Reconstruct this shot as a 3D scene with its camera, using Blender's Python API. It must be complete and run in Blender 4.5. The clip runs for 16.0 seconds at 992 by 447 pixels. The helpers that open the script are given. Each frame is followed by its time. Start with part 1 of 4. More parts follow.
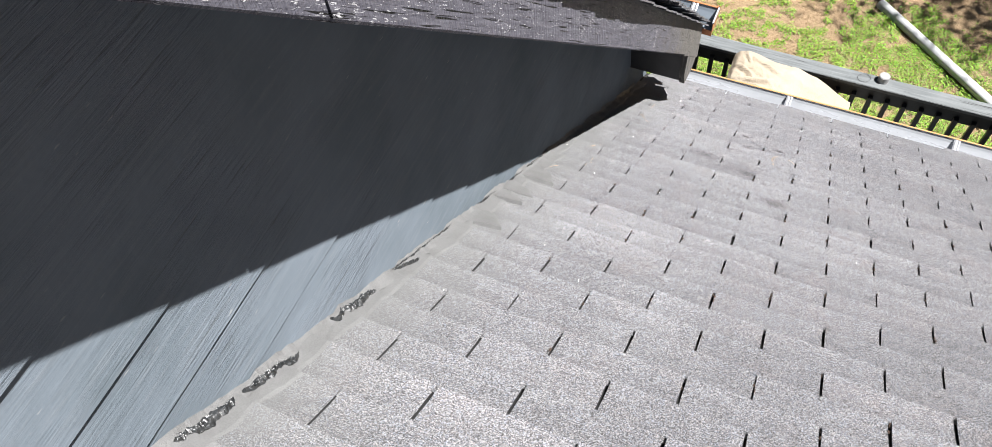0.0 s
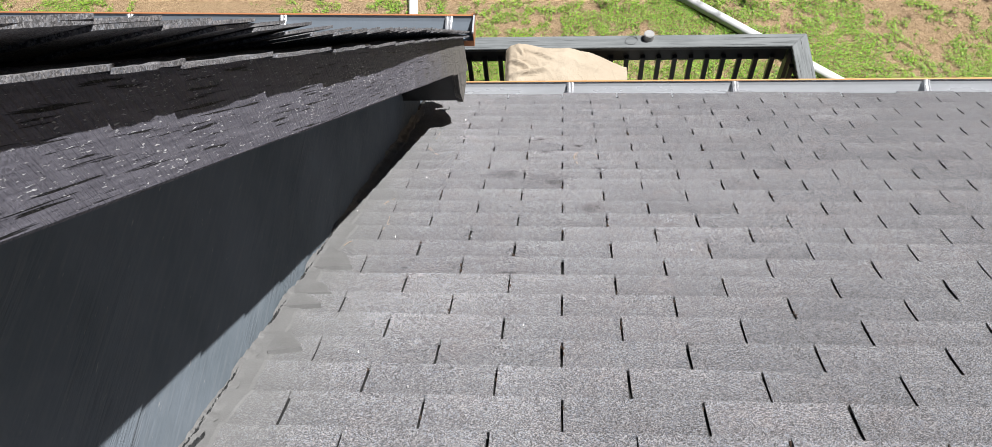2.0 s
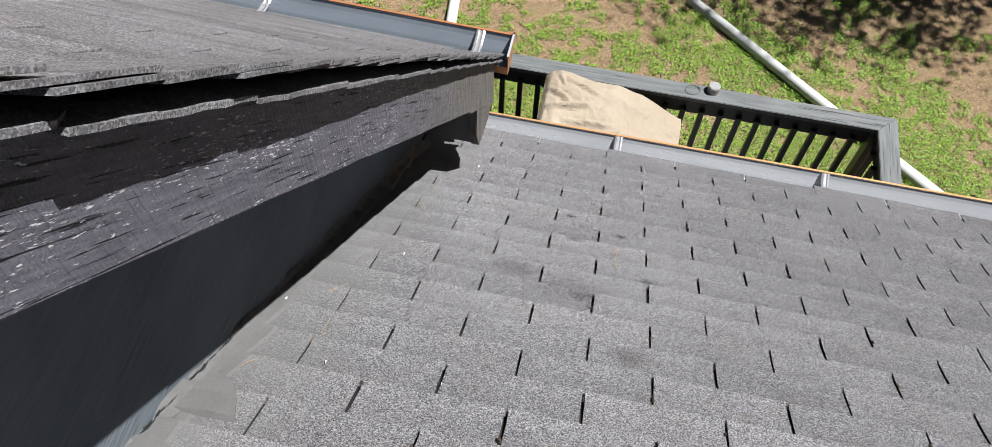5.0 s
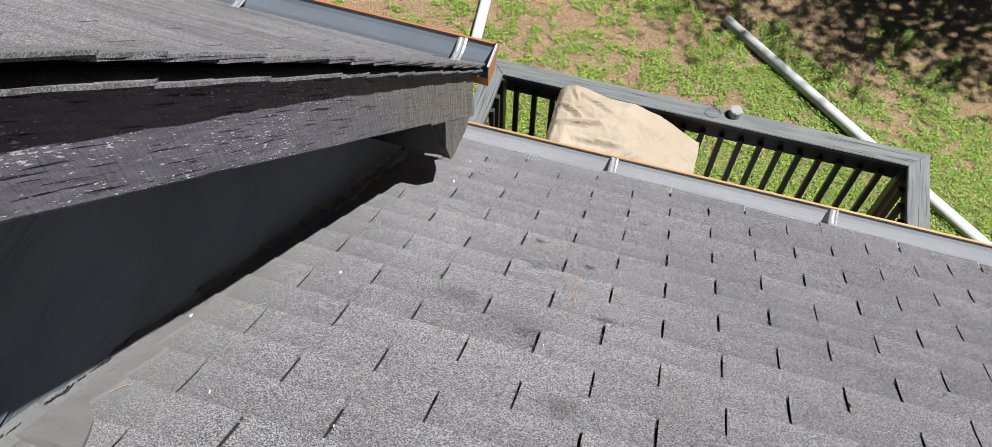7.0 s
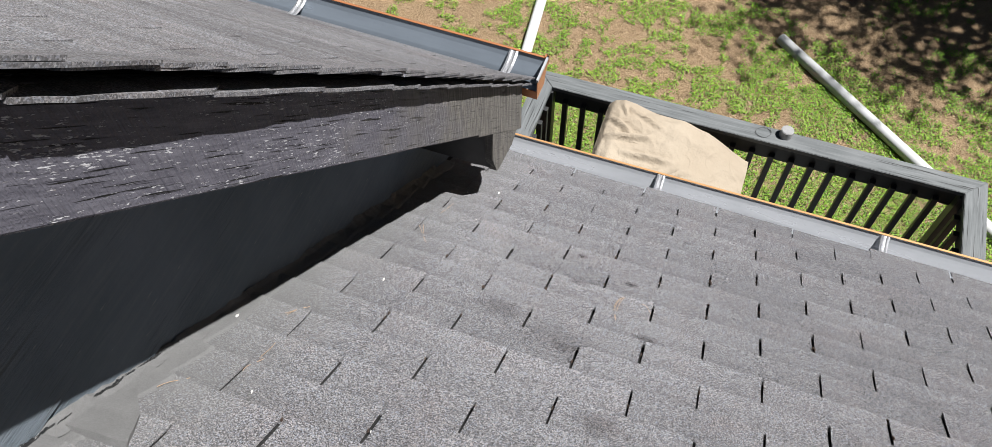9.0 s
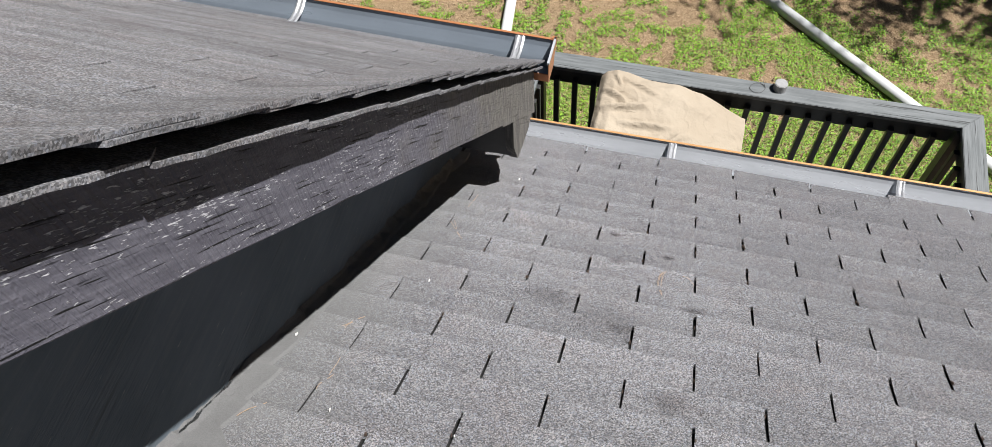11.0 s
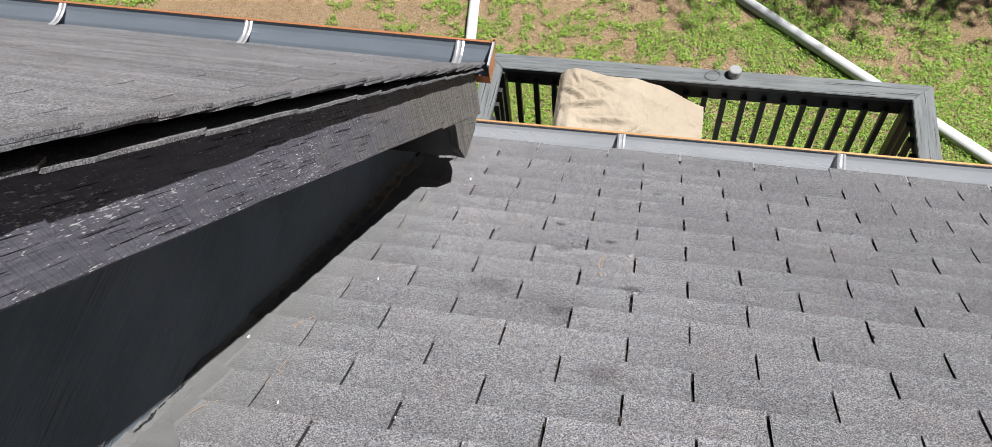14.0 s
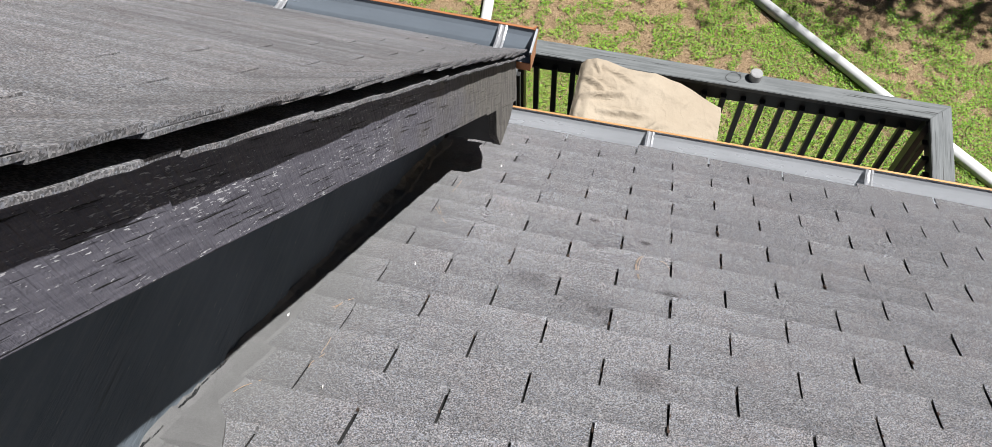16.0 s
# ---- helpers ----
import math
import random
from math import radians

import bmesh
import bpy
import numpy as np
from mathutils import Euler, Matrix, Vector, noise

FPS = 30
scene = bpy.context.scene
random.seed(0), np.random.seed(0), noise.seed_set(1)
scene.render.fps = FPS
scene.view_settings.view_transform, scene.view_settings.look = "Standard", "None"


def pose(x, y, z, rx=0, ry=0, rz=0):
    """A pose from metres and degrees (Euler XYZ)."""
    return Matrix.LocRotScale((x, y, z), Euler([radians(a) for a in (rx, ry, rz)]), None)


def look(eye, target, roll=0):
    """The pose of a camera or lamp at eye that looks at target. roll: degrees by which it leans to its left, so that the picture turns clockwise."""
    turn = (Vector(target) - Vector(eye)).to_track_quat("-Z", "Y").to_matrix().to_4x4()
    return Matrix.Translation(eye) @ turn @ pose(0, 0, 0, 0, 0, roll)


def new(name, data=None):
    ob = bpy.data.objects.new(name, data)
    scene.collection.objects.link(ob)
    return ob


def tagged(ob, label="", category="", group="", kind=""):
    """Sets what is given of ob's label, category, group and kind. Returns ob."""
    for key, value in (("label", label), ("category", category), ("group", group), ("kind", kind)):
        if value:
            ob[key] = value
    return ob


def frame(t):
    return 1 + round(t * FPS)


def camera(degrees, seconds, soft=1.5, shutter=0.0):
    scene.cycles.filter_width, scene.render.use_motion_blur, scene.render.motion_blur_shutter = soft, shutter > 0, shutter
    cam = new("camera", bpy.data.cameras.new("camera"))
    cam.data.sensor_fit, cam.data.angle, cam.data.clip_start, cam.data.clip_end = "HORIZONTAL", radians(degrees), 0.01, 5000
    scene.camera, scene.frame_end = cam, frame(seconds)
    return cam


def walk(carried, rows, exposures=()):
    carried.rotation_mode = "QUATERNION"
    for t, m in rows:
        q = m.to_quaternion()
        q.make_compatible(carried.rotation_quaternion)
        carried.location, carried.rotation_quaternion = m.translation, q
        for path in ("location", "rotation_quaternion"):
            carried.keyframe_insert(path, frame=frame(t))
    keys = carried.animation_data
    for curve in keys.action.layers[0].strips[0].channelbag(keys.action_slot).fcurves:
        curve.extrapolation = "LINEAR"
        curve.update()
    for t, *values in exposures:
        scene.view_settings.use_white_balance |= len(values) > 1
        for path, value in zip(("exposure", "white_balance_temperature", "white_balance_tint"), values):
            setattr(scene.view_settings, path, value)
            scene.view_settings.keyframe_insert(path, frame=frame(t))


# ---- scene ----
cam = camera(62.7, 16.0, soft=0.55)
PATH = [
    (0, (0.003, -1.459, 2.353), (-0.542, -0.544, 0.66), -8.1),
    (0.5, (0.045, -1.398, 2.364), (-0.389, -0.399, 0.687), -6.7),
    (1, (-0.016, -1.339, 2.293), (-0.286, -0.308, 0.601), -4.4),
    (1.5, (-0.07, -1.243, 2.211), (-0.237, -0.202, 0.511), -3.9),
    (2, (-0.005, -1.114, 2.127), (-0.164, -0.071, 0.428), -7.0),
    (2.5, (-0.05, -0.98, 2.012), (-0.198, 0.059, 0.31), -6.1),
    (3, (0.003, -0.833, 1.904), (-0.145, 0.198, 0.197), -5.1),
    (3.5, (-0.061, -0.698, 1.773), (-0.211, 0.32, 0.058), -3.5),
    (4, (-0.011, -0.557, 1.653), (-0.16, 0.445, -0.072), -3.1),
    (4.5, (-0.062, -0.484, 1.57), (-0.22, 0.544, -0.139), 0.4),
    (5, (-0.093, -0.353, 1.466), (-0.276, 0.697, -0.225), 2.4),
    (7.5, (0.143, -0.164, 1.324), (-0.173, 0.881, -0.352), 0.6),
    (8, (0.144, -0.177, 1.339), (-0.208, 0.864, -0.332), -0.1),
    (8.5, (0.135, -0.167, 1.341), (-0.242, 0.874, -0.325), -0.8),
    (9, (0.116, -0.164, 1.338), (-0.274, 0.872, -0.328), -0.9),
    (11.5, (-0.042, -0.19, 1.383), (-0.379, 0.809, -0.316), -6.0),
    (12, (-0.036, -0.234, 1.431), (-0.355, 0.767, -0.271), -4.8),
    (12.5, (0.014, -0.231, 1.416), (-0.304, 0.774, -0.283), -5.7),
    (13, (0.06, -0.227, 1.41), (-0.265, 0.781, -0.286), -8.4),
    (13.5, (0.061, -0.228, 1.409), (-0.269, 0.786, -0.283), -9.0),
    (14, (0.131, -0.233, 1.427), (-0.196, 0.789, -0.261), -8.8),
    (14.5, (0.118, -0.227, 1.43), (-0.197, 0.803, -0.255), -8.4),
    (15, (0.034, -0.23, 1.43), (-0.263, 0.804, -0.257), -6.6),
    (15.5, (-0.01, -0.227, 1.423), (-0.303, 0.795, -0.271), -3.9),
    (16, (-0.036, -0.219, 1.424), (-0.318, 0.768, -0.292), -2.7),
]
EXPOSURES = [(0, 1.77), (0.5, 1.72), (1.0, 1.51), (1.5, 1.32), (3.0, 1.32), (4.5, 1.14), (16, 1.14)]
walk(cam, [(t, look(eye, target, roll)) for t, eye, target, roll in PATH], EXPOSURES)

# ---- world, sun ----
SUN = Vector((0.440, 0.092, 0.897)).normalized()
world = bpy.data.worlds.new("sky")
scene.world = world
world.use_nodes = True
wn = world.node_tree
sky = wn.nodes.new("ShaderNodeTexSky")
sky.sky_type, sky.sun_disc = "NISHITA", False
sky.sun_elevation = math.asin(SUN.z)
sky.sun_rotation = math.atan2(SUN.x, SUN.y)
wn.nodes["Background"].inputs["Strength"].default_value = 0.011
wn.links.new(sky.outputs[0], wn.nodes["Background"].inputs["Color"])
sun_data = bpy.data.lights.new("sun", "SUN")
sun_data.energy, sun_data.angle, sun_data.color = 5.0, radians(0.53), (1.0, 0.98, 0.965)
sun = new("sun", sun_data)
sun.matrix_world = look(SUN * 30, (0, 0, 0))


# ---- materials ----
TAB, COURSE = 0.3048, 0.127     # width and height of one shingle tab
class Mat:
    """A node material with a few short ways to chain nodes."""

    def __init__(self, name, rough=0.8, metal=0.0, spec=0.5):
        self.m = bpy.data.materials.new(name)
        self.m.use_nodes = True
        self.t = self.m.node_tree
        self.b = self.t.nodes["Principled BSDF"]
        self.b.inputs["Roughness"].default_value = rough
        self.b.inputs["Metallic"].default_value = metal
        self.b.inputs["Specular IOR Level"].default_value = spec
        self.place = self.t.nodes.new("ShaderNodeNewGeometry").outputs["Position"]

    def put(self, socket, value):
        if isinstance(value, bpy.types.NodeSocket):
            self.t.links.new(value, socket)
        else:
            socket.default_value = value

    def noise(self, scale, detail=3.0, stretch=None, rough=0.55, turn=None):
        n = self.t.nodes.new("ShaderNodeTexNoise")
        n.inputs["Scale"].default_value, n.inputs["Detail"].default_value, n.inputs["Roughness"].default_value = scale, detail, rough
        self.t.links.new(self.spot(stretch, turn), n.inputs["Vector"])
        return n.outputs["Fac"]

    def spot(self, stretch=None, turn=None):
        if not stretch and not turn:
            return self.place
        src = self.place
        if turn:
            r = self.t.nodes.new("ShaderNodeMapping")
            r.inputs["Rotation"].default_value = [radians(a) for a in turn]
            self.t.links.new(src, r.inputs["Vector"])
            src = r.outputs[0]
        if stretch:
            mp = self.t.nodes.new("ShaderNodeMapping")
            mp.inputs["Scale"].default_value = stretch
            self.t.links.new(src, mp.inputs["Vector"])
            src = mp.outputs[0]
        return src

    def cells(self, scale, out="Color", stretch=None):
        n = self.t.nodes.new("ShaderNodeTexVoronoi")
        n.inputs["Scale"].default_value = scale
        self.t.links.new(self.spot(stretch), n.inputs["Vector"])
        return n.outputs[out]

    def random(self, island=False):
        if island:
            return self.t.nodes.new("ShaderNodeNewGeometry").outputs["Random Per Island"]
        return self.t.nodes.new("ShaderNodeObjectInfo").outputs["Random"]

    def ramp(self, fac, *stops):
        n = self.t.nodes.new("ShaderNodeValToRGB")
        e = n.color_ramp.elements
        while len(e) < len(stops):
            e.new(0.5)
        for el, (at, col) in zip(e, stops):
            el.position = at
            el.color = (*col, 1) if len(col) == 3 else col
        self.put(n.inputs["Fac"], fac)
        return n.outputs["Color"]

    def mix(self, fac, a, b, how="MIX"):
        n = self.t.nodes.new("ShaderNodeMix")
        n.data_type, n.blend_type = "RGBA", how
        self.put(n.inputs["Factor"], fac)
        for sock, v in ((n.inputs["A"], a), (n.inputs["B"], b)):
            pick = [s for s in n.inputs if s.name == sock.name and s.type == "RGBA"][0]
            self.put(pick, (*v, 1) if isinstance(v, tuple) and len(v) == 3 else v)
        return [s for s in n.outputs if s.type == "RGBA"][0]

    def math(self, op, a, b=0.0, c=0.0):
        n = self.t.nodes.new("ShaderNodeMath")
        n.operation = op
        for sock, v in zip(n.inputs, (a, b, c)):
            self.put(sock, v)
        return n.outputs[0]

    def grey(self, colour):
        n = self.t.nodes.new("ShaderNodeSeparateColor")
        self.t.links.new(colour, n.inputs[0])
        return n.outputs[0]

    def done(self, colour, height=None, bump=0.002, rough=None, strength=1.0):
        self.put(self.b.inputs["Base Color"], (*colour, 1) if isinstance(colour, tuple) else colour)
        if height is not None:
            n = self.t.nodes.new("ShaderNodeBump")
            n.inputs["Distance"].default_value, n.inputs["Strength"].default_value = bump, strength
            self.t.links.new(height, n.inputs["Height"])
            self.t.links.new(n.outputs[0], self.b.inputs["Normal"])
        if rough is not None:
            self.put(self.b.inputs["Roughness"], rough)
        return self.m


def G(v, tint=(1, 1, 1)):
    return (v * tint[0], v * tint[1], v * tint[2])


def granules(name, seedy, lo, wallside=False, even=0.0):
    """Stone-grey granules: single grains, clumps of them, wear, stains, a shade of its own for each tab, and light
    painted in towards each butt.
    """
    m = Mat(name, 0.95, spec=0.2)
    grain = m.grey(m.cells(520))
    clump = m.noise(300, 3, rough=0.7)
    val = m.math("ADD", m.math("MULTIPLY", grain, 0.78), m.math("MULTIPLY", clump, 0.36))
    col = m.ramp(val, (0.18, G(0.010 * lo)), (0.36, G(0.10 * lo, (.985, .985, 1.035))), (0.58, G(0.30 * lo, (.985, .985, 1.045))), (0.80, G(0.50 * lo, (.985, .985, 1.05))), (0.95, G(0.80 * lo)))
    # blue-grey and brown-grey stones among the plain ones
    hue = m.grey(m.cells(330))
    col = m.mix(m.ramp(hue, (0.70, G(0.0)), (0.85, G(0.6))), col, m.mix(1.0, col, (0.84, 0.96, 1.16), "MULTIPLY"))
    col = m.mix(m.ramp(hue, (0.12, G(0.6)), (0.28, G(0.0))), col, m.mix(1.0, col, (1.08, 0.98, 0.93), "MULTIPLY"))
    col = m.mix(even, col, G(0.27 * lo, (1, .99, 1.02)))
    wide = m.noise(2.1 + seedy, 5, rough=0.6)
    col = m.mix(m.ramp(wide, (0.34, G(0.0)), (0.70, G(0.5))), col, m.mix(1.0, col, (0.70, 0.685, 0.70), "MULTIPLY"))
    rust = m.noise(5.5, 5, rough=0.72)
    col = m.mix(m.ramp(rust, (0.52, G(0.0)), (0.72, G(0.6))), col, m.mix(1.0, col, (1.05, 0.965, 0.93), "MULTIPLY"))
    soot = m.noise(13, 5, rough=0.75)
    col = m.mix(m.ramp(soot, (0.62, G(0.0)), (0.76, G(0.75))), col, m.mix(1.0, col, (0.45, 0.44, 0.44), "MULTIPLY"))
    tone = m.ramp(m.random(), (0.0, G(0.88)), (0.5, G(0.98)), (1.0, G(1.07, (1.0, .99, .985))))
    col = m.mix(1.0, col, tone, "MULTIPLY")
    if not wallside:
        # long streaks of dirt across the slope
        streak = m.noise(5, 5, (0.35, 4.0, 4.0), rough=0.65)
        col = m.mix(1.0, col, m.ramp(streak, (0.32, G(0.72)), (0.5, G(0.98)), (0.7, G(1.14, (.98, 1, 1.02)))), "MULTIPLY")
    if wallside:
        # paler by the wall, darker away from it, with a ragged change
        where = m.t.nodes.new("ShaderNodeSeparateXYZ")
        m.t.links.new(m.place, where.inputs[0])
        away = m.math("ADD", where.outputs["X"], 1.0)
        from_wall = m.math("ADD", m.math("MULTIPLY", away, 0.3), m.math("MULTIPLY", m.math("SUBTRACT", m.noise(2.4, 5, rough=0.65), 0.5), 0.45))
        col = m.mix(1.0, col, m.ramp(from_wall, (0.05, G(1.26, (1, 1, .99))), (0.28, G(1.08)), (0.75, G(0.88))), "MULTIPLY")
        # a coat of sealant over the tabs next to the wall
        coat = m.math("ADD", away, m.math("MULTIPLY", m.math("SUBTRACT", m.noise(6, 6, rough=0.7), 0.5), 0.36))
        col = m.mix(m.ramp(coat, (0.26, G(0.85)), (0.37, G(0.45)), (0.52, G(0.0))), col, G(0.118, (1, 1, .997)))
        # old resin stains, each round one place
        for spot, reach, depth in (((-0.07, 0.70, -0.545), 0.10, 0.38), ((-0.02, 0.683, -0.52), 0.03, 0.9), ((-0.071, 1.021, -0.756), 0.022, 0.9), ((-0.10, 1.19, -0.88), 0.02, 0.8), ((0.07, 1.10, -0.81), 0.02, 0.7),
                                   ((-0.23, 0.78, -0.57), 0.05, 0.45), ((0.10, 0.47, -0.34), 0.05, 0.5), ((0.15, 0.84, -0.63), 0.03, 0.6), ((-0.16, 0.03, 0.0), 0.035, 0.5)):
            far = m.t.nodes.new("ShaderNodeVectorMath")
            far.operation = "DISTANCE"
            m.t.links.new(m.spot((0.6, 1.0, 1.0)), far.inputs[0])
            far.inputs[1].default_value = (spot[0] * 0.6, spot[1], spot[2])
            edge = m.math("ADD", m.math("DIVIDE", far.outputs["Value"], reach), m.math("MULTIPLY", m.math("SUBTRACT", m.noise(34, 5, rough=0.75), 0.5), 1.7))
            col = m.mix(m.ramp(edge, (0.25, G(depth)), (0.95, G(0.0))), col, m.mix(1.0, col, (0.30, 0.27, 0.27), "MULTIPLY"))
    # light on the curled butts painted in: each course paler towards its edge, unevenly
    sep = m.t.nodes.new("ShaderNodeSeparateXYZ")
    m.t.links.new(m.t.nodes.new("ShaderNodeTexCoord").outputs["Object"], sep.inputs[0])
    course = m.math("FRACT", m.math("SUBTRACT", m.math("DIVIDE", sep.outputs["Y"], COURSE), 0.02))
    toward_butt = m.math("ADD", course, m.math("MULTIPLY", m.math("SUBTRACT", m.noise(9, 4, rough=0.65), 0.5), 0.7))
    butt_light = m.ramp(toward_butt, (0.1, G(0.93)), (0.45, G(1.0)), (0.95, G(1.10)))
    col = m.mix(1.0, col, butt_light, "MULTIPLY")
    return m.done(col, val, 0.0022)


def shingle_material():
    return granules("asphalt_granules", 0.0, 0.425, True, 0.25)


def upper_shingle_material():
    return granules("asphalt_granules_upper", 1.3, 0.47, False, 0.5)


def felt_material():
    m = Mat("bare_asphalt", 0.85, spec=0.3)
    n = m.noise(220, 3)
    return m.done(m.ramp(n, (0.3, G(0.006)), (0.75, G(0.022))), n, 0.001)


def siding_material():
    # matt blue-grey paint: blotched, with brush marks and scraped patches that run along the boards
    m = Mat("dark_painted_siding", 0.8, spec=0.04)
    strokes = m.noise(9, 5, (1, 0.7, 9), rough=0.62)
    scrape = m.noise(22, 4, (1, 0.22, 7), rough=0.7)
    where = m.ramp(m.noise(3.4, 3, (1, 0.8, 1.3)), (0.46, G(0.0)), (0.66, G(1.0)))
    blot = m.noise(1.9, 5, rough=0.6)
    col = m.mix(m.ramp(blot, (0.35, G(0.0)), (0.68, G(1.0))), G(0.105, (.82, 1.0, 1.14)), G(0.150, (.86, 1.0, 1.16)))
    col = m.mix(m.ramp(strokes, (0.48, G(0.0)), (0.75, G(0.25))), col, G(0.20, (.95, 1.0, 1.06)))
    line = m.mix(1.0, m.ramp(scrape, (0.36, G(1.0)), (0.43, G(0.0))), where, "MULTIPLY")
    col = m.mix(line, col, G(0.098, (.88, 1, 1.08)))
    nick = m.ramp(m.noise(70, 3, (1, 0.35, 1.6)), (0.70, G(0.0)), (0.76, G(0.6)))
    col = m.mix(nick, col, G(0.27))
    h = m.math("ADD", m.math("MULTIPLY", m.math("MULTIPLY", scrape, m.grey(where)), 0.8), m.math("ADD", m.math("MULTIPLY", strokes, 0.15), m.math("MULTIPLY", m.noise(7, 4), 0.5)))
    return m.done(col, h, 0.007, m.ramp(blot, (0.3, G(0.75)), (0.7, G(0.9))))


def rake_material():
    # thick dark paint over rough-sawn wood: cracks and paint beads with painted glints along the board, weathered bare
    # towards the eave
    m = Mat("painted_rough_board", 0.6, spec=0.10)
    tilt = (45, 0, 0)
    along = m.noise(30, 5, (6, 0.35, 5), rough=0.65, turn=tilt)
    crack = m.noise(1, 4, (4, 6.5, 230), rough=0.55, turn=tilt)
    comb = m.noise(80, 3, (1, 2.0, 0.10), rough=0.5)
    pits = m.noise(260, 3)
    sep = m.t.nodes.new("ShaderNodeSeparateXYZ")
    m.t.links.new(m.place, sep.inputs[0])
    wear = m.math("ADD", m.math("MULTIPLY", sep.outputs["Y"], 0.55), m.math("MULTIPLY", m.noise(7, 4), 0.6))
    bare = m.ramp(wear, (0.66, G(0.0)), (0.95, G(1.0)))
    paint = m.mix(m.ramp(along, (0.4, G(0.0)), (0.65, G(1.0))), G(0.072, (1.0, .98, 1.19)), G(0.106, (1.0, .98, 1.16)))
    split = m.ramp(crack, (0.355, G(1.0)), (0.39, G(0.0)))
    paint = m.mix(split, paint, G(0.010))
    # raised paint beads, thickest below and towards the upper end, with glints painted pale
    beads = m.noise(1, 3, (40, 62, 400), rough=0.62, turn=tilt)
    band = m.noise(1, 3, (3, 3.0, 22), rough=0.6, turn=tilt)
    bead = m.math("ADD", beads, m.math("MULTIPLY", m.math("SUBTRACT", band, 0.5), 0.3))
    glint = m.ramp(bead, (0.625, G(0.0)), (0.665, G(0.75)))
    paint = m.mix(glint, paint, G(0.50, (1, 1, 1.04)))
    wood = m.mix(m.ramp(comb, (0.4, G(0.0)), (0.6, G(1.0))), G(0.085, (1.04, 1, .95)), G(0.135, (1.06, 1, .92)))
    col = m.mix(bare, paint, wood)
    h = m.math("ADD", m.math("MULTIPLY", along, 0.18), m.math("ADD", m.math("MULTIPLY", comb, 0.7), m.math("MULTIPLY", pits, 0.15)))
    h = m.math("ADD", h, m.math("SUBTRACT", m.math("MULTIPLY", m.grey(glint), 0.35), m.math("MULTIPLY", m.grey(split), 0.7)))
    rough = m.mix(bare, m.ramp(pits, (0.4, G(0.45)), (0.7, G(0.7))), G(0.85))
    return m.done(col, h, 0.009, rough)


def sealant_material():
    m = Mat("grey_sealant", 0.7, spec=0.35)
    n, f = m.noise(14, 5), m.noise(260, 3)
    n = m.math("ADD", m.math("MULTIPLY", n, 0.7), m.math("MULTIPLY", m.grey(m.cells(520)), 0.3))
    col = m.ramp(n, (0.3, G(0.098, (1, 1, .997))), (0.55, G(0.116, (1, 1, .997))), (0.8, G(0.134, (1, 1, .997))))
    return m.done(col, m.math("ADD", n, m.math("MULTIPLY", f, 0.3)), 0.003)


def tar_material():
    m = Mat("peeling_tar", 0.3, spec=0.6)
    n = m.noise(60, 4)
    col = m.ramp(n, (0.42, G(0.012, (1, 1.1, 1.2))), (0.62, G(0.03, (1, 1.05, 1.1))), (0.80, G(0.10)))
    return m.done(col, n, 0.008)


def metal_material(name, colour, rough, metal, dull):
    m = Mat(name, rough, metal)
    n, s = m.noise(5, 4, (0.6, 3, 3)), m.noise(60, 3)
    col = m.mix(m.ramp(n, (0.35, G(0.0)), (0.7, G(dull))), colour, tuple(v * 0.62 for v in colour))
    col = m.mix(m.ramp(s, (0.6, G(0.0)), (0.8, G(0.25))), col, tuple(v * 0.7 for v in colour))
    return m.done(col, m.noise(22, 2), 0.0006, m.ramp(n, (0.3, G(rough * 0.8)), (0.7, G(min(1, rough * 1.3)))))


def rail_material(name, run):
    """Weathered paint with the grain along x (run 0) or y (run 1)."""
    m = Mat(name, 0.65, spec=0.35)
    fine = tuple(0.12 if k == run else 2.2 for k in range(3))
    gx = m.noise(26, 5, fine, rough=0.65)
    gy = m.noise(1.6, 4)
    col = m.mix(m.ramp(gx, (0.38, G(0.0)), (0.66, G(1.0))), G(0.075, (.91, 1.0, 1.03)), G(0.13, (.93, 1.0, 1.03)))
    col = m.mix(m.ramp(gy, (0.4, G(0.0)), (0.7, G(0.5))), col, G(0.15, (.95, 1, 1.02)))
    crack = m.noise(30, 3, tuple(0.07 if k == run else 3.2 for k in range(3)), rough=0.5)
    split = m.ramp(crack, (0.33, G(0.9)), (0.365, G(0.0)))
    col = m.mix(split, col, G(0.028))
    return m.done(col, m.math("SUBTRACT", gx, m.math("MULTIPLY", m.grey(split), 0.8)), 0.004)


def cloth_material():
    m = Mat("tan_canvas", 0.95, spec=0.2)
    n, w = m.noise(3, 4), m.noise(500, 2)
    col = m.ramp(n, (0.3, (0.245, 0.205, 0.155)), (0.7, (0.285, 0.245, 0.19)))
    crease = m.math("MINIMUM", m.math("ABSOLUTE", m.math("SUBTRACT", m.noise(4.2, 2, (1, 0.7, 1.6)), 0.5)), 0.05)
    h = m.math("ADD", m.math("MULTIPLY", crease, -5.0), m.math("ADD", m.noise(16, 3), m.math("MULTIPLY", w, 0.1)))
    return m.done(col, h, 0.012)


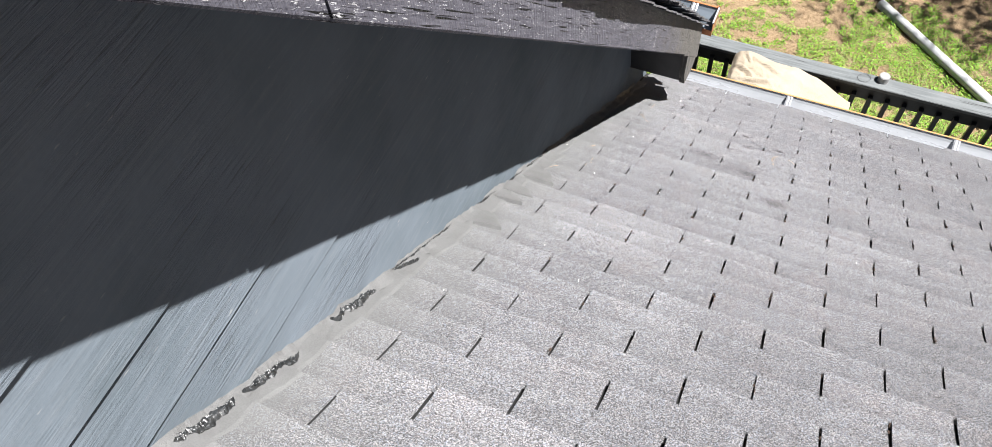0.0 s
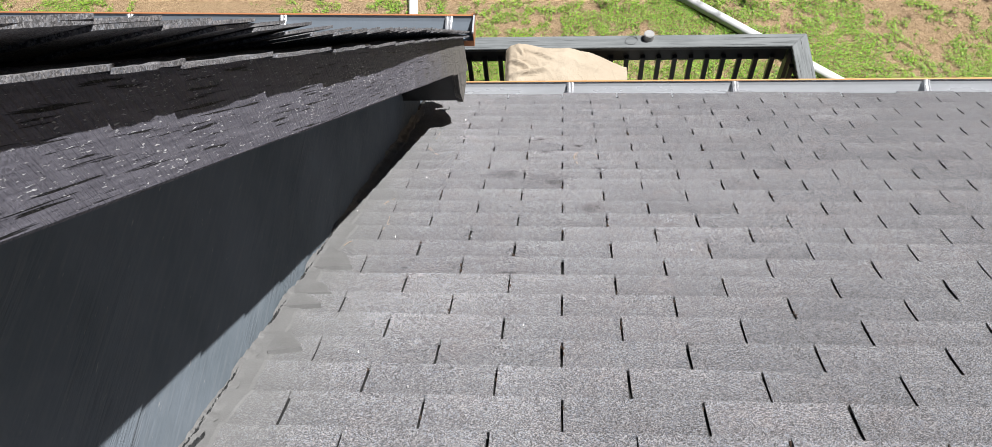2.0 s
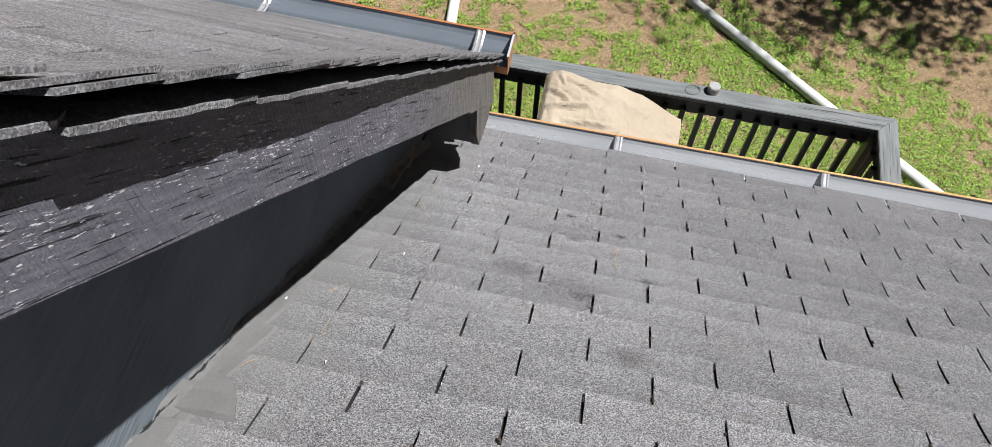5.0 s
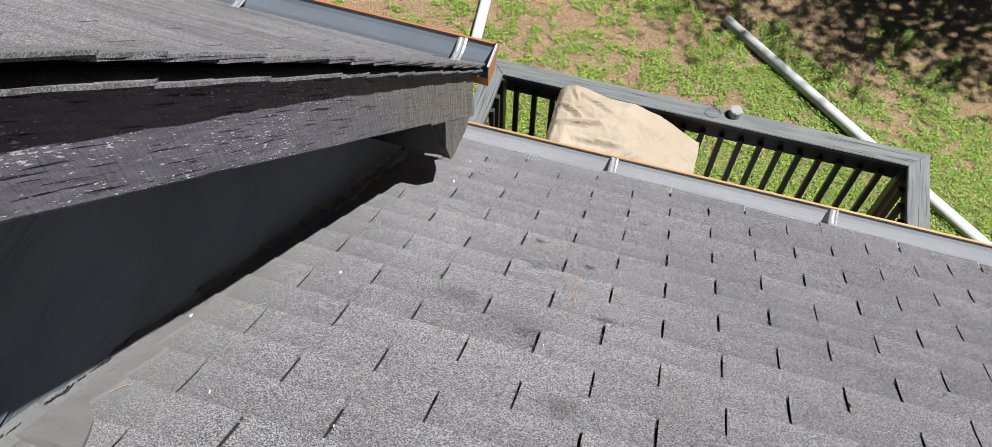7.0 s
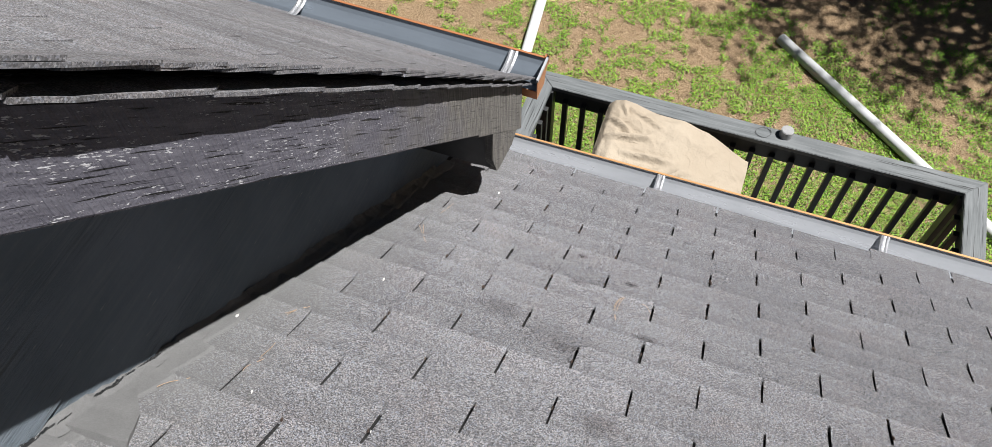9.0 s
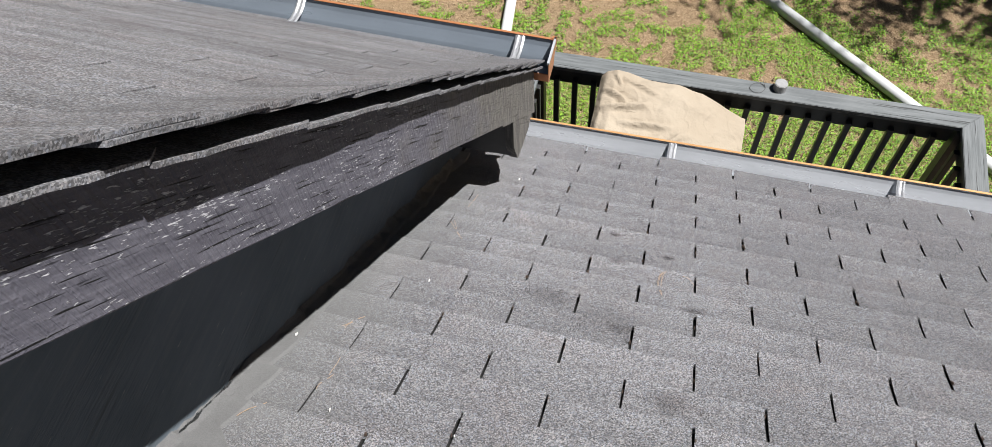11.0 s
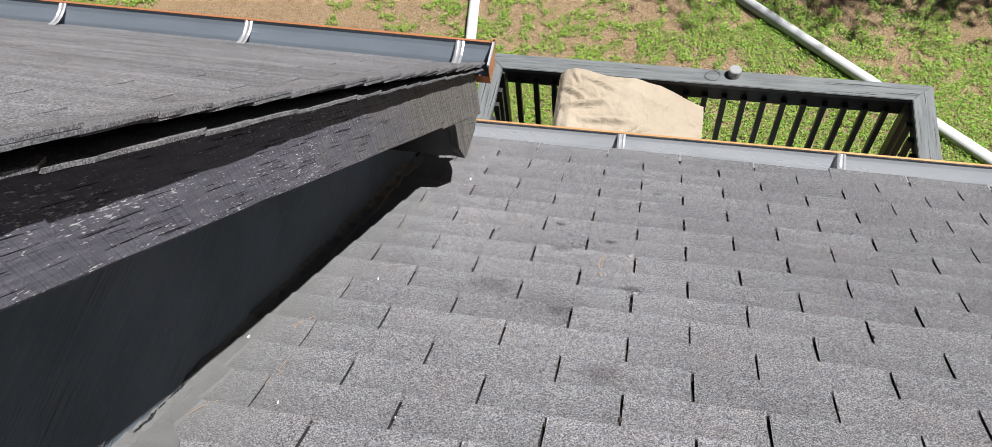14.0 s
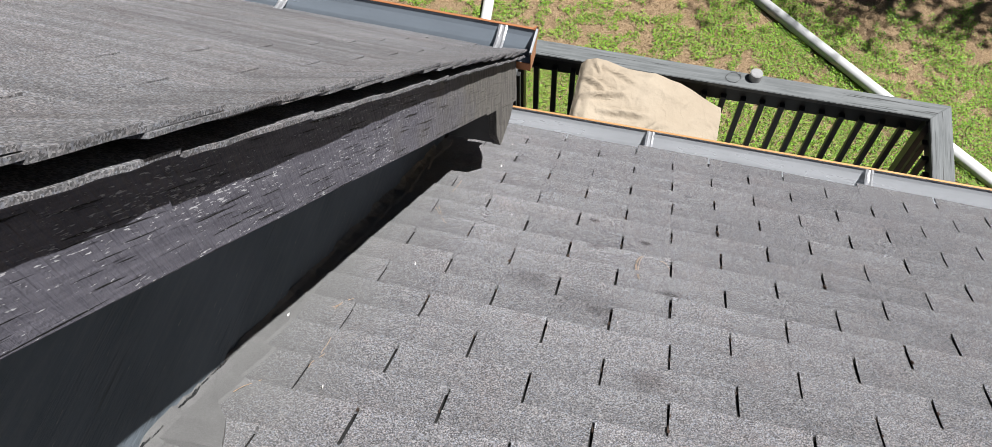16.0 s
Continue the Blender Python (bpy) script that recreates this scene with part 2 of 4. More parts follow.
def soil_material():
    m = Mat("dry_lawn", 1.0, spec=0.1)
    a, b, c = m.noise(1.1, 5, rough=0.65), m.noise(16, 5, rough=0.7), m.noise(90, 4, rough=0.7)
    dry = m.ramp(c, (0.34, (0.075, 0.047, 0.026)), (0.5, (0.25, 0.168, 0.095)), (0.66, (0.50, 0.38, 0.25)))
    dirt = m.ramp(b, (0.36, (0.105, 0.066, 0.040)), (0.64, (0.38, 0.275, 0.18)))
    col = m.mix(m.ramp(a, (0.35, G(0.1)), (0.7, G(0.55))), dry, dirt)
    return m.done(col, m.math("ADD", c, b), 0.03)


def leaf_material(name, lo, hi):
    m = Mat(name, 0.6, spec=0.35)
    col = m.ramp(m.random(True), (0.0, lo), (1.0, hi))
    col = m.mix(m.ramp(m.noise(0.9, 3), (0.3, G(0.0)), (0.7, G(0.4))), col, m.mix(1.0, col, (0.75, 0.85, 0.6), "MULTIPLY"))
    m.b.inputs["Subsurface Weight"].default_value = 0.0
    return m.done(col)


def plain(name, colour, rough=0.6, metal=0.0, scale=30.0, vary=0.25, bump=0.001):
    m = Mat(name, rough, metal)
    n = m.noise(scale, 4)
    col = m.mix(n, tuple(v * (1 - vary) for v in colour), tuple(min(1, v * (1 + vary)) for v in colour))
    return m.done(col, n, bump)


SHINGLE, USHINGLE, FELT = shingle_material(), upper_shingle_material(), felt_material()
SIDING, RAKE, SEAL, TAR = siding_material(), rake_material(), sealant_material(), tar_material()
LINER = metal_material("grey_gutter_metal", (0.47, 0.49, 0.52), 0.30, 0.4, 0.5)
# LINER again, its colour darkened for the shade inside the upper gutter
LINERSHADE = metal_material("weathered_gutter_metal", (0.20, 0.235, 0.275), 0.34, 0.4, 0.5)
COPPER = metal_material("copper_brown_metal", (0.46, 0.19, 0.085), 0.36, 0.5, 0.45)
# COPPER again, its colour lightened for sun and sky on the lower rim
COPPERLIT = metal_material("pale_copper_metal", (0.56, 0.31, 0.14), 0.33, 0.5, 0.35)
STRAP = metal_material("bright_aluminium", (0.52, 0.53, 0.55), 0.34, 0.4, 0.25)
RAIL, RAILSIDE = rail_material("weathered_grey_paint", 0), rail_material("weathered_grey_paint_side", 1)
CLOTH, SOIL = cloth_material(), soil_material()
RAILDARK = plain("dark_painted_baluster", G(0.02, (0.95, 1, 1.05)), 0.5, scale=40)
PVC = plain("white_pvc", (0.50, 0.51, 0.51), 0.35, scale=6, vary=0.08)
GREEN = leaf_material("clover_green", (0.040, 0.105, 0.006), (0.20, 0.335, 0.022))
STRAW = leaf_material("dry_straw", (0.18, 0.125, 0.07), (0.46, 0.34, 0.205))
NEEDLE = plain("pine_needle", (0.30, 0.205, 0.125), 0.6, scale=200)
WHITE = plain("white_flake", (0.5, 0.5, 0.48), 0.7, scale=120)
DARKWOOD = plain("dark_stained_wood", G(0.03, (1, 1, 1.05)), 0.6, scale=18, vary=0.4)
BARK = plain("bark", (0.13, 0.09, 0.06), 0.9, scale=14, vary=0.5, bump=0.02)
CROWN = leaf_material("tree_leaf", (0.035, 0.07, 0.015), (0.09, 0.15, 0.03))
CAPGREY = plain("galvanised_cap", G(0.27), 0.45, 0.4, 50)


# ---- building blocks ----
def mesh_of(name, bm):
    me = bpy.data.meshes.new(name)
    bm.to_mesh(me)
    bm.free()
    return me


def part(name, bm, material, parent=None, label="", smooth=False):
    me = mesh_of(name, bm) if isinstance(bm, bmesh.types.BMesh) else bm
    if material and not me.materials:
        me.materials.append(material)
    if smooth:
        for p in me.polygons:
            p.use_smooth = True
    ob = new(name, me)
    if parent:
        ob.parent = parent
    return tagged(ob, label)


def thing(name, label, category, at=(0, 0, 0), group="", kind=""):
    ob = new(name)
    ob.location = at
    return tagged(ob, label, category, group, kind)


def box(bm, lo, hi, bevel=0.0, m=None):
    made = bmesh.ops.create_cube(bm, size=1)["verts"]
    lo, hi = Vector(lo), Vector(hi)
    for v in made:
        v.co = (lo + hi) / 2 + Vector(a * b for a, b in zip(v.co, hi - lo))
    if bevel:
        edges = list({e for v in made for e in v.link_edges})
        made = list({v for f in bmesh.ops.bevel(bm, geom=edges, offset=bevel, segments=2, affect="EDGES", profile=0.6)["faces"] for v in f.verts} | {v for v in made if v.is_valid})
    if m:
        bmesh.ops.transform(bm, matrix=m, verts=[v for v in made if v.is_valid])
    return bm


def one_box(lo, hi, bevel=0.0, m=None):
    return box(bmesh.new(), lo, hi, bevel, m)


def prism(points, along, axis="x"):
    """A closed outline (a, b) pulled along an axis from along[0] to along[1]."""
    bm = bmesh.new()
    put = {"x": lambda a, b, c: (c, a, b), "y": lambda a, b, c: (a, c, b), "z": lambda a, b, c: (a, b, c)}[axis]
    ends = [[bm.verts.new(put(a, b, c)) for a, b in points] for c in along]
    n = len(points)
    for i in range(n):
        bm.faces.new((ends[0][i], ends[0][(i + 1) % n], ends[1][(i + 1) % n], ends[1][i]))
    bm.faces.new(ends[0][::-1])
    bm.faces.new(ends[1])
    bmesh.ops.recalc_face_normals(bm, faces=bm.faces)
    return bm


def tube(points, radius, sides=8, bm=None, closed_ends=True):
    bm = bm or bmesh.new()
    pts = [Vector(p) for p in points]
    rings = []
    for i, p in enumerate(pts):
        d = (pts[min(i + 1, len(pts) - 1)] - pts[max(i - 1, 0)]).normalized()
        side = d.orthogonal().normalized()
        up = d.cross(side)
        r = radius(i / (len(pts) - 1)) if callable(radius) else radius
        rings.append([bm.verts.new(p + r * (math.cos(a) * side + math.sin(a) * up)) for a in (2 * math.pi * k / sides for k in range(sides))])
    for a, b in zip(rings, rings[1:]):
        best = min(range(sides), key=lambda k: (a[0].co - b[k].co).length)
        b[:] = b[best:] + b[:best]
        for k in range(sides):
            bm.faces.new((a[k], a[(k + 1) % sides], b[(k + 1) % sides], b[k]))
    if closed_ends:
        bm.faces.new(rings[0][::-1])
        bm.faces.new(rings[-1])
    bmesh.ops.recalc_face_normals(bm, faces=bm.faces)
    return bm


# ---- measures ----
PITCH = radians(36.87)          # lower roof, 9 in 12
LOW = Matrix.Rotation(-PITCH, 4, "X")
LEAN = Matrix.Identity(4)       # the upper eave runs a little uphill away from the rake
LEAN[2][0], LEAN[2][3] = -0.055, -0.055 * 0.44
STEEP = 1.019                   # fall of the rake board's lower edge; the roof itself falls at 45 degrees
SKEW = Matrix.Identity(4)       # the rake runs a little askew of the wall
SKEW[0][1] = -0.014
UPP = SKEW @ LEAN @ Matrix.Translation((0, 0, 0.985)) @ Matrix.Rotation(-radians(45), 4, "X")
WALL_X, RAKE_X = -0.77, -0.459
EAVE = 19 * COURSE              # down the slope to the lower eave
UEAVE = 2.510                   # down the slope to the upper eave
GROUND = -4.75
rng = random.Random(7)

# ---- ground ----
def ground_mesh():
    xs = np.concatenate([[-400, -120, -40, -15], np.linspace(-6, 9, 61), [15, 40, 120, 400]])
    ys = np.concatenate([[-400, -120, -40, -10, -3], np.linspace(1.5, 14.5, 53), [20, 40, 120, 400]])
    verts = []
    for y in ys:
        for x in xs:
            near = abs(x) < 12 and 0 < y < 16
            verts.append((x, y, GROUND + (0.05 * (noise.noise((x * 0.8, y * 0.8, 0))) if near else 0)))
    w = len(xs)
    faces = [(j * w + i, j * w + i + 1, (j + 1) * w + i + 1, (j + 1) * w + i) for j in range(len(ys) - 1) for i in range(w - 1)]
    me = bpy.data.meshes.new("ground")
    me.from_pydata(verts, [], faces)
    for p in me.polygons:
        p.use_smooth = True
    return me


tagged(part("ground", ground_mesh(), SOIL), "dry brown lawn with bare soil patches", "ground", kind="structure")

# ---- house body under the roofs ----
house = part("wall_house", one_box((-7, -6.5, GROUND - 0.2), (6, 1.40, -1.75)), SIDING)
tagged(house, "dark grey painted house wall below the eaves", "wall", kind="structure")


# ---- lower roof ----
low = part("roof_lower", prism([(-7.0, -0.30), (EAVE - 0.02, -0.025), (EAVE - 0.02, -0.001), (-7.0, -0.001)], (WALL_X - 0.02, 6.0)), FELT)
low.matrix_world = LOW
tagged(low, "grey asphalt shingle roof sloping down to a gutter", "roof", kind="structure")
back = part("roof_back", prism([(-5.6, 4.2), (-11, 0.2), (-11, 0.0), (-5.6, 4.0)], (-7, 6)), FELT)
tagged(back, "rear slope of the asphalt shingle roof", "roof", kind="structure")


def tab_mesh(rnd, width=TAB, lift=0.0, slot=0.0033, butt=0.0155):
    """One shingle tab: butt edge at +s, tucked under the next course at -s."""
    bm = bmesh.new()
    half = width / 2
    nx, last = 3, 4
    top, under = [], []
    for j, v in enumerate((0.0, 0.4, 0.68, 0.88, 1.0)):
        s, n = (COURSE + 0.012) * (v - 1), 0.0035 + (butt - 0.0035) * v * v
        row, low_row = [], []
        for i in range(nx + 1):
            u = i / nx * 2 - 1
            wob = rnd.uniform(-0.0016, 0.0016) if j == last else 0
            edge = rnd.uniform(-0.0008, 0.0008)
            x = u * (half - slot) + edge
            corner = (0.002 if abs(u) > 0.9 and slot > 0.0021 else 0) * (j == last) * rnd.random()
            z = n + lift * v * v * rnd.uniform(0.4, 1) + corner
            row.append(bm.verts.new((x, s + wob, z)))
            if j in (0, last):
                low_row.append(bm.verts.new((x, s + wob, z - (0.0072 if j == last else 0.004))))
        top.append(row)
        under.append(low_row)
    for a, b in zip(top, top[1:]):
        for i in range(nx):
            bm.faces.new((a[i], a[i + 1], b[i + 1], b[i]))
    for i in range(nx):
        bm.faces.new((top[last][i], top[last][i + 1], under[last][i + 1], under[last][i]))
    for side in (0, nx):
        f = [row[side] for row in top] + [under[last][side], under[0][side]]
        bm.faces.new(f)
    bmesh.ops.recalc_face_normals(bm, faces=bm.faces)
    # normals out
    if sum(f.normal.z for f in bm.faces) < 0:
        bmesh.ops.reverse_faces(bm, faces=bm.faces)
    return mesh_of("shingle", bm)


def lay_shingles(roof, material, first, last, x0, x1, near, meshes, short_mesh, eave_at, seed):
    """Courses first..last, butt at eave_at + (r - 19) * COURSE; near(c, r) tells which tabs are single parts."""
    rnd = random.Random(seed)
    verts, faces = [], []
    for r in range(first, last + 1):
        s = eave_at + (r - 19) * COURSE
        c = math.floor(x0 / (TAB / 2)) - 2
        c += (c + r) % 2
        while c * TAB / 2 < x1 + TAB:
            x = c * TAB / 2
            lo, hi = x - TAB / 2, x + TAB / 2
            c += 2
            if hi < x0 + 0.04 or lo > x1 - 0.04:
                continue
            me = rnd.choice(meshes)
            dx, ds, turn = rnd.uniform(-0.0012, 0.0012), rnd.uniform(-0.002, 0.002), rnd.uniform(-0.25, 0.25)
            scale = 1.0
            if lo < x0:
                scale, x = (hi - x0) / TAB, (hi + x0) / 2
            if hi > x1 + 0.001 and roof is not low:
                continue
            if hi > x1:
                scale, x = (x1 - lo) / TAB, (x1 + lo) / 2
            if roof is not low:
                dx, ds, turn = 0.0, 0.0, 0.0
            if r == 19 and roof is low:
                strip = (x + 0.02) / (3 * TAB)
                ds += 0.028 - 0.05 * (strip - math.floor(strip)) - 0.012 * max(0, x - 0.9)
                turn -= 2.2
            m = pose(x + dx, s + ds, 0, 0, 0, turn) @ Matrix.Diagonal((scale, 1, 1, 1))
            if near(x, r):
                ob = new("shingle", me)
                ob.parent = roof
                ob.matrix_basis = m
            else:
                at = len(verts)
                verts += [m @ v.co - Vector((0, eave_at, 0)) for v in me.vertices]
                faces += [[at + k for k in p.vertices] for p in me.polygons]
    if verts:
        me = bpy.data.meshes.new("shingle_field")
        me.from_pydata(verts, [], faces)
        me.materials.append(material)
        field = part("shingle_field", me, None, roof)
        field.matrix_basis = Matrix.Translation((0, eave_at, 0))
        tagged(field, "", kind="stuff")


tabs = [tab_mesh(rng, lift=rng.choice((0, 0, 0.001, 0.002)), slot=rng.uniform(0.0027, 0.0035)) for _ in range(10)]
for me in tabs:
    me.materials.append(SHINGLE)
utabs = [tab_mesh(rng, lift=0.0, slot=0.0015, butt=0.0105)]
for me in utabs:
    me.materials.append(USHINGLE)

# ---- upper part: wall, roof, rake ----
wall = part("wall_upper", one_box((WALL_X - 0.16, -6.5, -1.6), (WALL_X - 0.016, 1.40, 6.0)), SIDING)
# the wall follows the upper roof's slope at its top
bm = bmesh.new()
for x in (WALL_X - 0.16, WALL_X - 0.016):
    for y, z in ((-6.0, 3.0), (1.66, -1.6), (1.66, -0.80), (-6.0, 6.8)):
        bm.verts.new((x, y, z))
bm.verts.ensure_lookup_table()
v = bm.verts
for f in ((0, 1, 2, 3), (7, 6, 5, 4), (0, 4, 5, 1), (1, 5, 6, 2), (2, 6, 7, 3), (3, 7, 4, 0)):
    bm.faces.new([v[k] for k in f])
bmesh.ops.recalc_face_normals(bm, faces=bm.faces)
bm.to_mesh(wall.data)
bm.free()
wall_end = part("wall_end", one_box((WALL_X - 0.16, 1.60, -1.75), (WALL_X - 0.02, 1.88, -0.90)), SIDING)
tagged(wall_end, "dark painted end of the siding wall at the eave", "wall", kind="structure")
tagged(wall, "dark painted lap siding wall above the lower roof", "wall", kind="structure")


def siding_board(z):
    """One lapped board: thick lower edge, thin upper edge; ends follow the two slopes."""
    top = z + 0.19
    y_lo = -z / math.tan(PITCH) - 0.05 if z > -1.2 else 1.0
    y0 = max(-4.5, -(top + 0.25) / math.tan(PITCH) - 1.2)
    y1 = min(1.66, 0.70 - z)
    bm = bmesh.new()
    n = max(2, int((y1 - y0) / 0.25))
    rows = []
    for i in range(n + 1):
        y = y0 + (y1 - y0) * i / n
        dz = rng.uniform(-0.0015, 0.0015)
        rows.append([bm.verts.new(p) for p in ((WALL_X - 0.016, y, z + dz), (WALL_X + 0.004 + rng.uniform(-0.001, 0.001), y, z + dz), (WALL_X - 0.009, y, top), (WALL_X - 0.016, y, top))])
    for a, b in zip(rows, rows[1:]):
        for k in range(4):
            bm.faces.new((a[k], a[(k + 1) % 4], b[(k + 1) % 4], b[k]))
    bm.faces.new(rows[0])
    bm.faces.new(rows[-1][::-1])
    bmesh.ops.recalc_face_normals(bm, faces=bm.faces)
    return bm


z = -1.384
while z < 3.3:
    part("siding_board", siding_board(z), SIDING, wall)
    z += 0.176

upp = part("roof_upper", prism([(-6.0, -0.14), (UEAVE - 0.12, -0.10), (UEAVE - 0.03, -0.02), (UEAVE - 0.03, -0.002), (-6.0, -0.002)], (-7.0, RAKE_X - 0.035)), FELT)
upp.matrix_world = UPP
tagged(upp, "steep grey asphalt shingle roof with curling edges", "roof", kind="structure")


def rake_board(y0, y1, top, bottom, thick=0.036):
    """A board along the rake; ends cut plumb."""
    bm = bmesh.new()
    n = max(1, int((y1 - y0) / 0.12))
    rows = []
    for i in range(n + 1):
        y = y0 + (y1 - y0) * i / n
        j = [rng.uniform(-0.0014, 0.0014) for _ in range(3)]
        rows.append([bm.verts.new(p) for p in (
            (RAKE_X - thick, y, bottom - STEEP * y), (RAKE_X - 0.005 + j[0], y, bottom - STEEP * y + j[1]), (RAKE_X + j[0], y, bottom - STEEP * y + 0.006),
            (RAKE_X + j[2], y, top - 1.004 * y - 0.005), (RAKE_X - 0.004 + j[2], y, top - 1.004 * y), (RAKE_X - thick, y, top - 1.004 * y))])
    for a, b in zip(rows, rows[1:]):
        for k in range(6):
            bm.faces.new((a[k], a[(k + 1) % 6], b[(k + 1) % 6], b[k]))
    bm.faces.new(rows[0])
    bm.faces.new(rows[-1][::-1])
    bmesh.ops.recalc_face_normals(bm, faces=bm.faces)
    bmesh.ops.transform(bm, matrix=SKEW, verts=bm.verts)
    return bm


rake = thing("rake_trim", "dark painted rough-sawn rake board under the shingle edge", "trim", (RAKE_X, 0, 0.9), kind="structure")


def under(ob, parent):
    ob.parent = parent
    ob.matrix_parent_inverse = Matrix.Translation(parent.location).inverted()
    return ob


under(part("board", rake_board(-3.6, -0.9775, 0.972, 0.766), RAKE), rake)
under(part("board", rake_board(-0.9745, 1.2745, 0.972, 0.766), RAKE), rake)
under(part("board", rake_board(1.276, 1.705, 0.986, 0.756), RAKE, None, "bare weathered end piece"), rake)
# soffit behind the rake, and the eave board that closes it
soffit = part("soffit", prism([(-3.6, 4.40), (1.50, -0.70), (1.50, -0.68), (-3.6, 4.42)], (WALL_X - 0.02, RAKE_X - 0.037)), DARKWOOD)
tagged(soffit, "dark painted soffit under the rake overhang", "ceiling", kind="structure")
eave_board = part("eave_board", one_box((-7.0, 1.42, -0.875), (RAKE_X - 0.037, 1.455, -0.62), 0.003), DARKWOOD)
tagged(eave_board, "dark wooden board closing the eave", "trim", kind="structure")
fascia_upper = part("fascia_upper", one_box((-7.0, 1.70, -0.88), (RAKE_X - 0.04, 1.738, -0.79), 0.002), DARKWOOD)
tagged(fascia_upper, "dark fascia board behind the upper gutter", "trim", kind="structure")
# triangular closing board at the low end of the rake
cheek = part("end_board", prism([(1.405, -0.668), (1.66, -0.915), (1.60, -0.945), (1.452, -0.918), (1.438, -0.905), (1.400, -0.80)], (-0.509, -0.481)), RAKE)
tagged(cheek, "dark weathered triangular board closing the eave end", "trim", kind="structure")


def starter_piece(s0, s1, x_out, n0, n1, seed):
    """One lapped length of starter shingle: rises towards its lower end, which is cut on the slant."""
    rnd = random.Random(seed)
    bm = bmesh.new()
    rows = []
    steps = 9
    for k in range(steps + 1):
        v = k / steps
        s, n = s0 + (s1 - s0) * v, n0 + (n1 - n0) * v ** 1.5
        x = x_out + rnd.uniform(-0.0012, 0.0012)
        if k == steps:
            x -= rnd.uniform(0.014, 0.024)
        bend = rnd.uniform(-0.0008, 0.0008)
        rows.append([bm.verts.new(p) for p in ((RAKE_X - 0.012, s, n), (x, s, n + bend), (x, s, n + bend - 0.0055), (RAKE_X - 0.012, s, n - 0.0055))])
    for p, q in zip(rows, rows[1:]):
        for k in range(4):
            bm.faces.new((p[k], p[(k + 1) % 4], q[(k + 1) % 4], q[k]))
    bm.faces.new(rows[0])
    bm.faces.new(rows[-1][::-1])
    bmesh.ops.recalc_face_normals(bm, faces=bm.faces)
    return bm


def overhang(s):
    """How far the shingles stand out over the rake board: most near the middle of its run."""
    y = s * 0.7071
    at = ((-9, 0.031), (-0.6, 0.031), (-0.3, 0.036), (0.15, 0.0445), (0.35, 0.0445), (0.5, 0.041), (0.8, 0.037), (1.2, 0.035), (9, 0.034))
    for (y0, a), (y1, b) in zip(at, at[1:]):
        if y <= y1:
            return a + (b - a) * (y - y0) / (y1 - y0)
    return at[-1][1]


edge = random.Random(17)
s = UEAVE - 0.03
k = 0
while s > -4.4:
    piece = edge.choice((0.305, 0.305, 0.21, 0.14))
    part("starter_shingle", starter_piece(s - piece - 0.03, s, RAKE_X + overhang(s - piece / 2) + edge.uniform(-0.0015, 0.0012), -0.0030, 0.0020, 40 + k), USHINGLE, upp, "pale torn starter shingle")
    s -= piece
    k += 1


def rake_tab(s, width, over, lift, gap, seed):
    """The outermost tab of a course: curls up at the rake and hangs a little over it."""
    rnd = random.Random(seed)
    bm = bmesh.new()
    nx, ns = 9, 6
    top = []
    for j in range(ns + 1):
        v = j / ns
        row = []
        for i in range(nx + 1):
            u = i / nx
            x = RAKE_X + over - width * (1 - u) + (rnd.uniform(-0.0015, 0.0015) if i == nx else 0)
            ss = s - COURSE * 2.0 * (1 - v) + (rnd.uniform(-0.003, 0.003) if j == ns else 0)
            near = max(0.0, 1 - (1 - u) * width / 0.16)
            rise = gap * near + lift * near ** 2 * (0.35 + 0.65 * v)
            row.append((x, ss, -0.001 + 0.009 * v + rise))
        top.append(row)
    up = [[bm.verts.new(p) for p in row] for row in top]
    dn = [[bm.verts.new((p[0], p[1], p[2] - 0.0048)) for p in row] for row in top]
    for j in range(ns):
        for i in range(nx):
            bm.faces.new((up[j][i], up[j][i + 1], up[j + 1][i + 1], up[j + 1][i]))
            bm.faces.new((dn[j][i], dn[j + 1][i], dn[j + 1][i + 1], dn[j][i + 1]))
    for j in range(ns):
        bm.faces.new((up[j][nx], dn[j][nx], dn[j + 1][nx], up[j + 1][nx]))
        bm.faces.new((up[j][0], up[j + 1][0], dn[j + 1][0], dn[j][0]))
    for i in range(nx):
        bm.faces.new((up[ns][i], up[ns][i + 1], dn[ns][i + 1], dn[ns][i]))
        bm.faces.new((up[0][i], dn[0][i], dn[0][i + 1], up[0][i + 1]))
    bmesh.ops.recalc_face_normals(bm, faces=bm.faces)
    return mesh_of("shingle", bm)


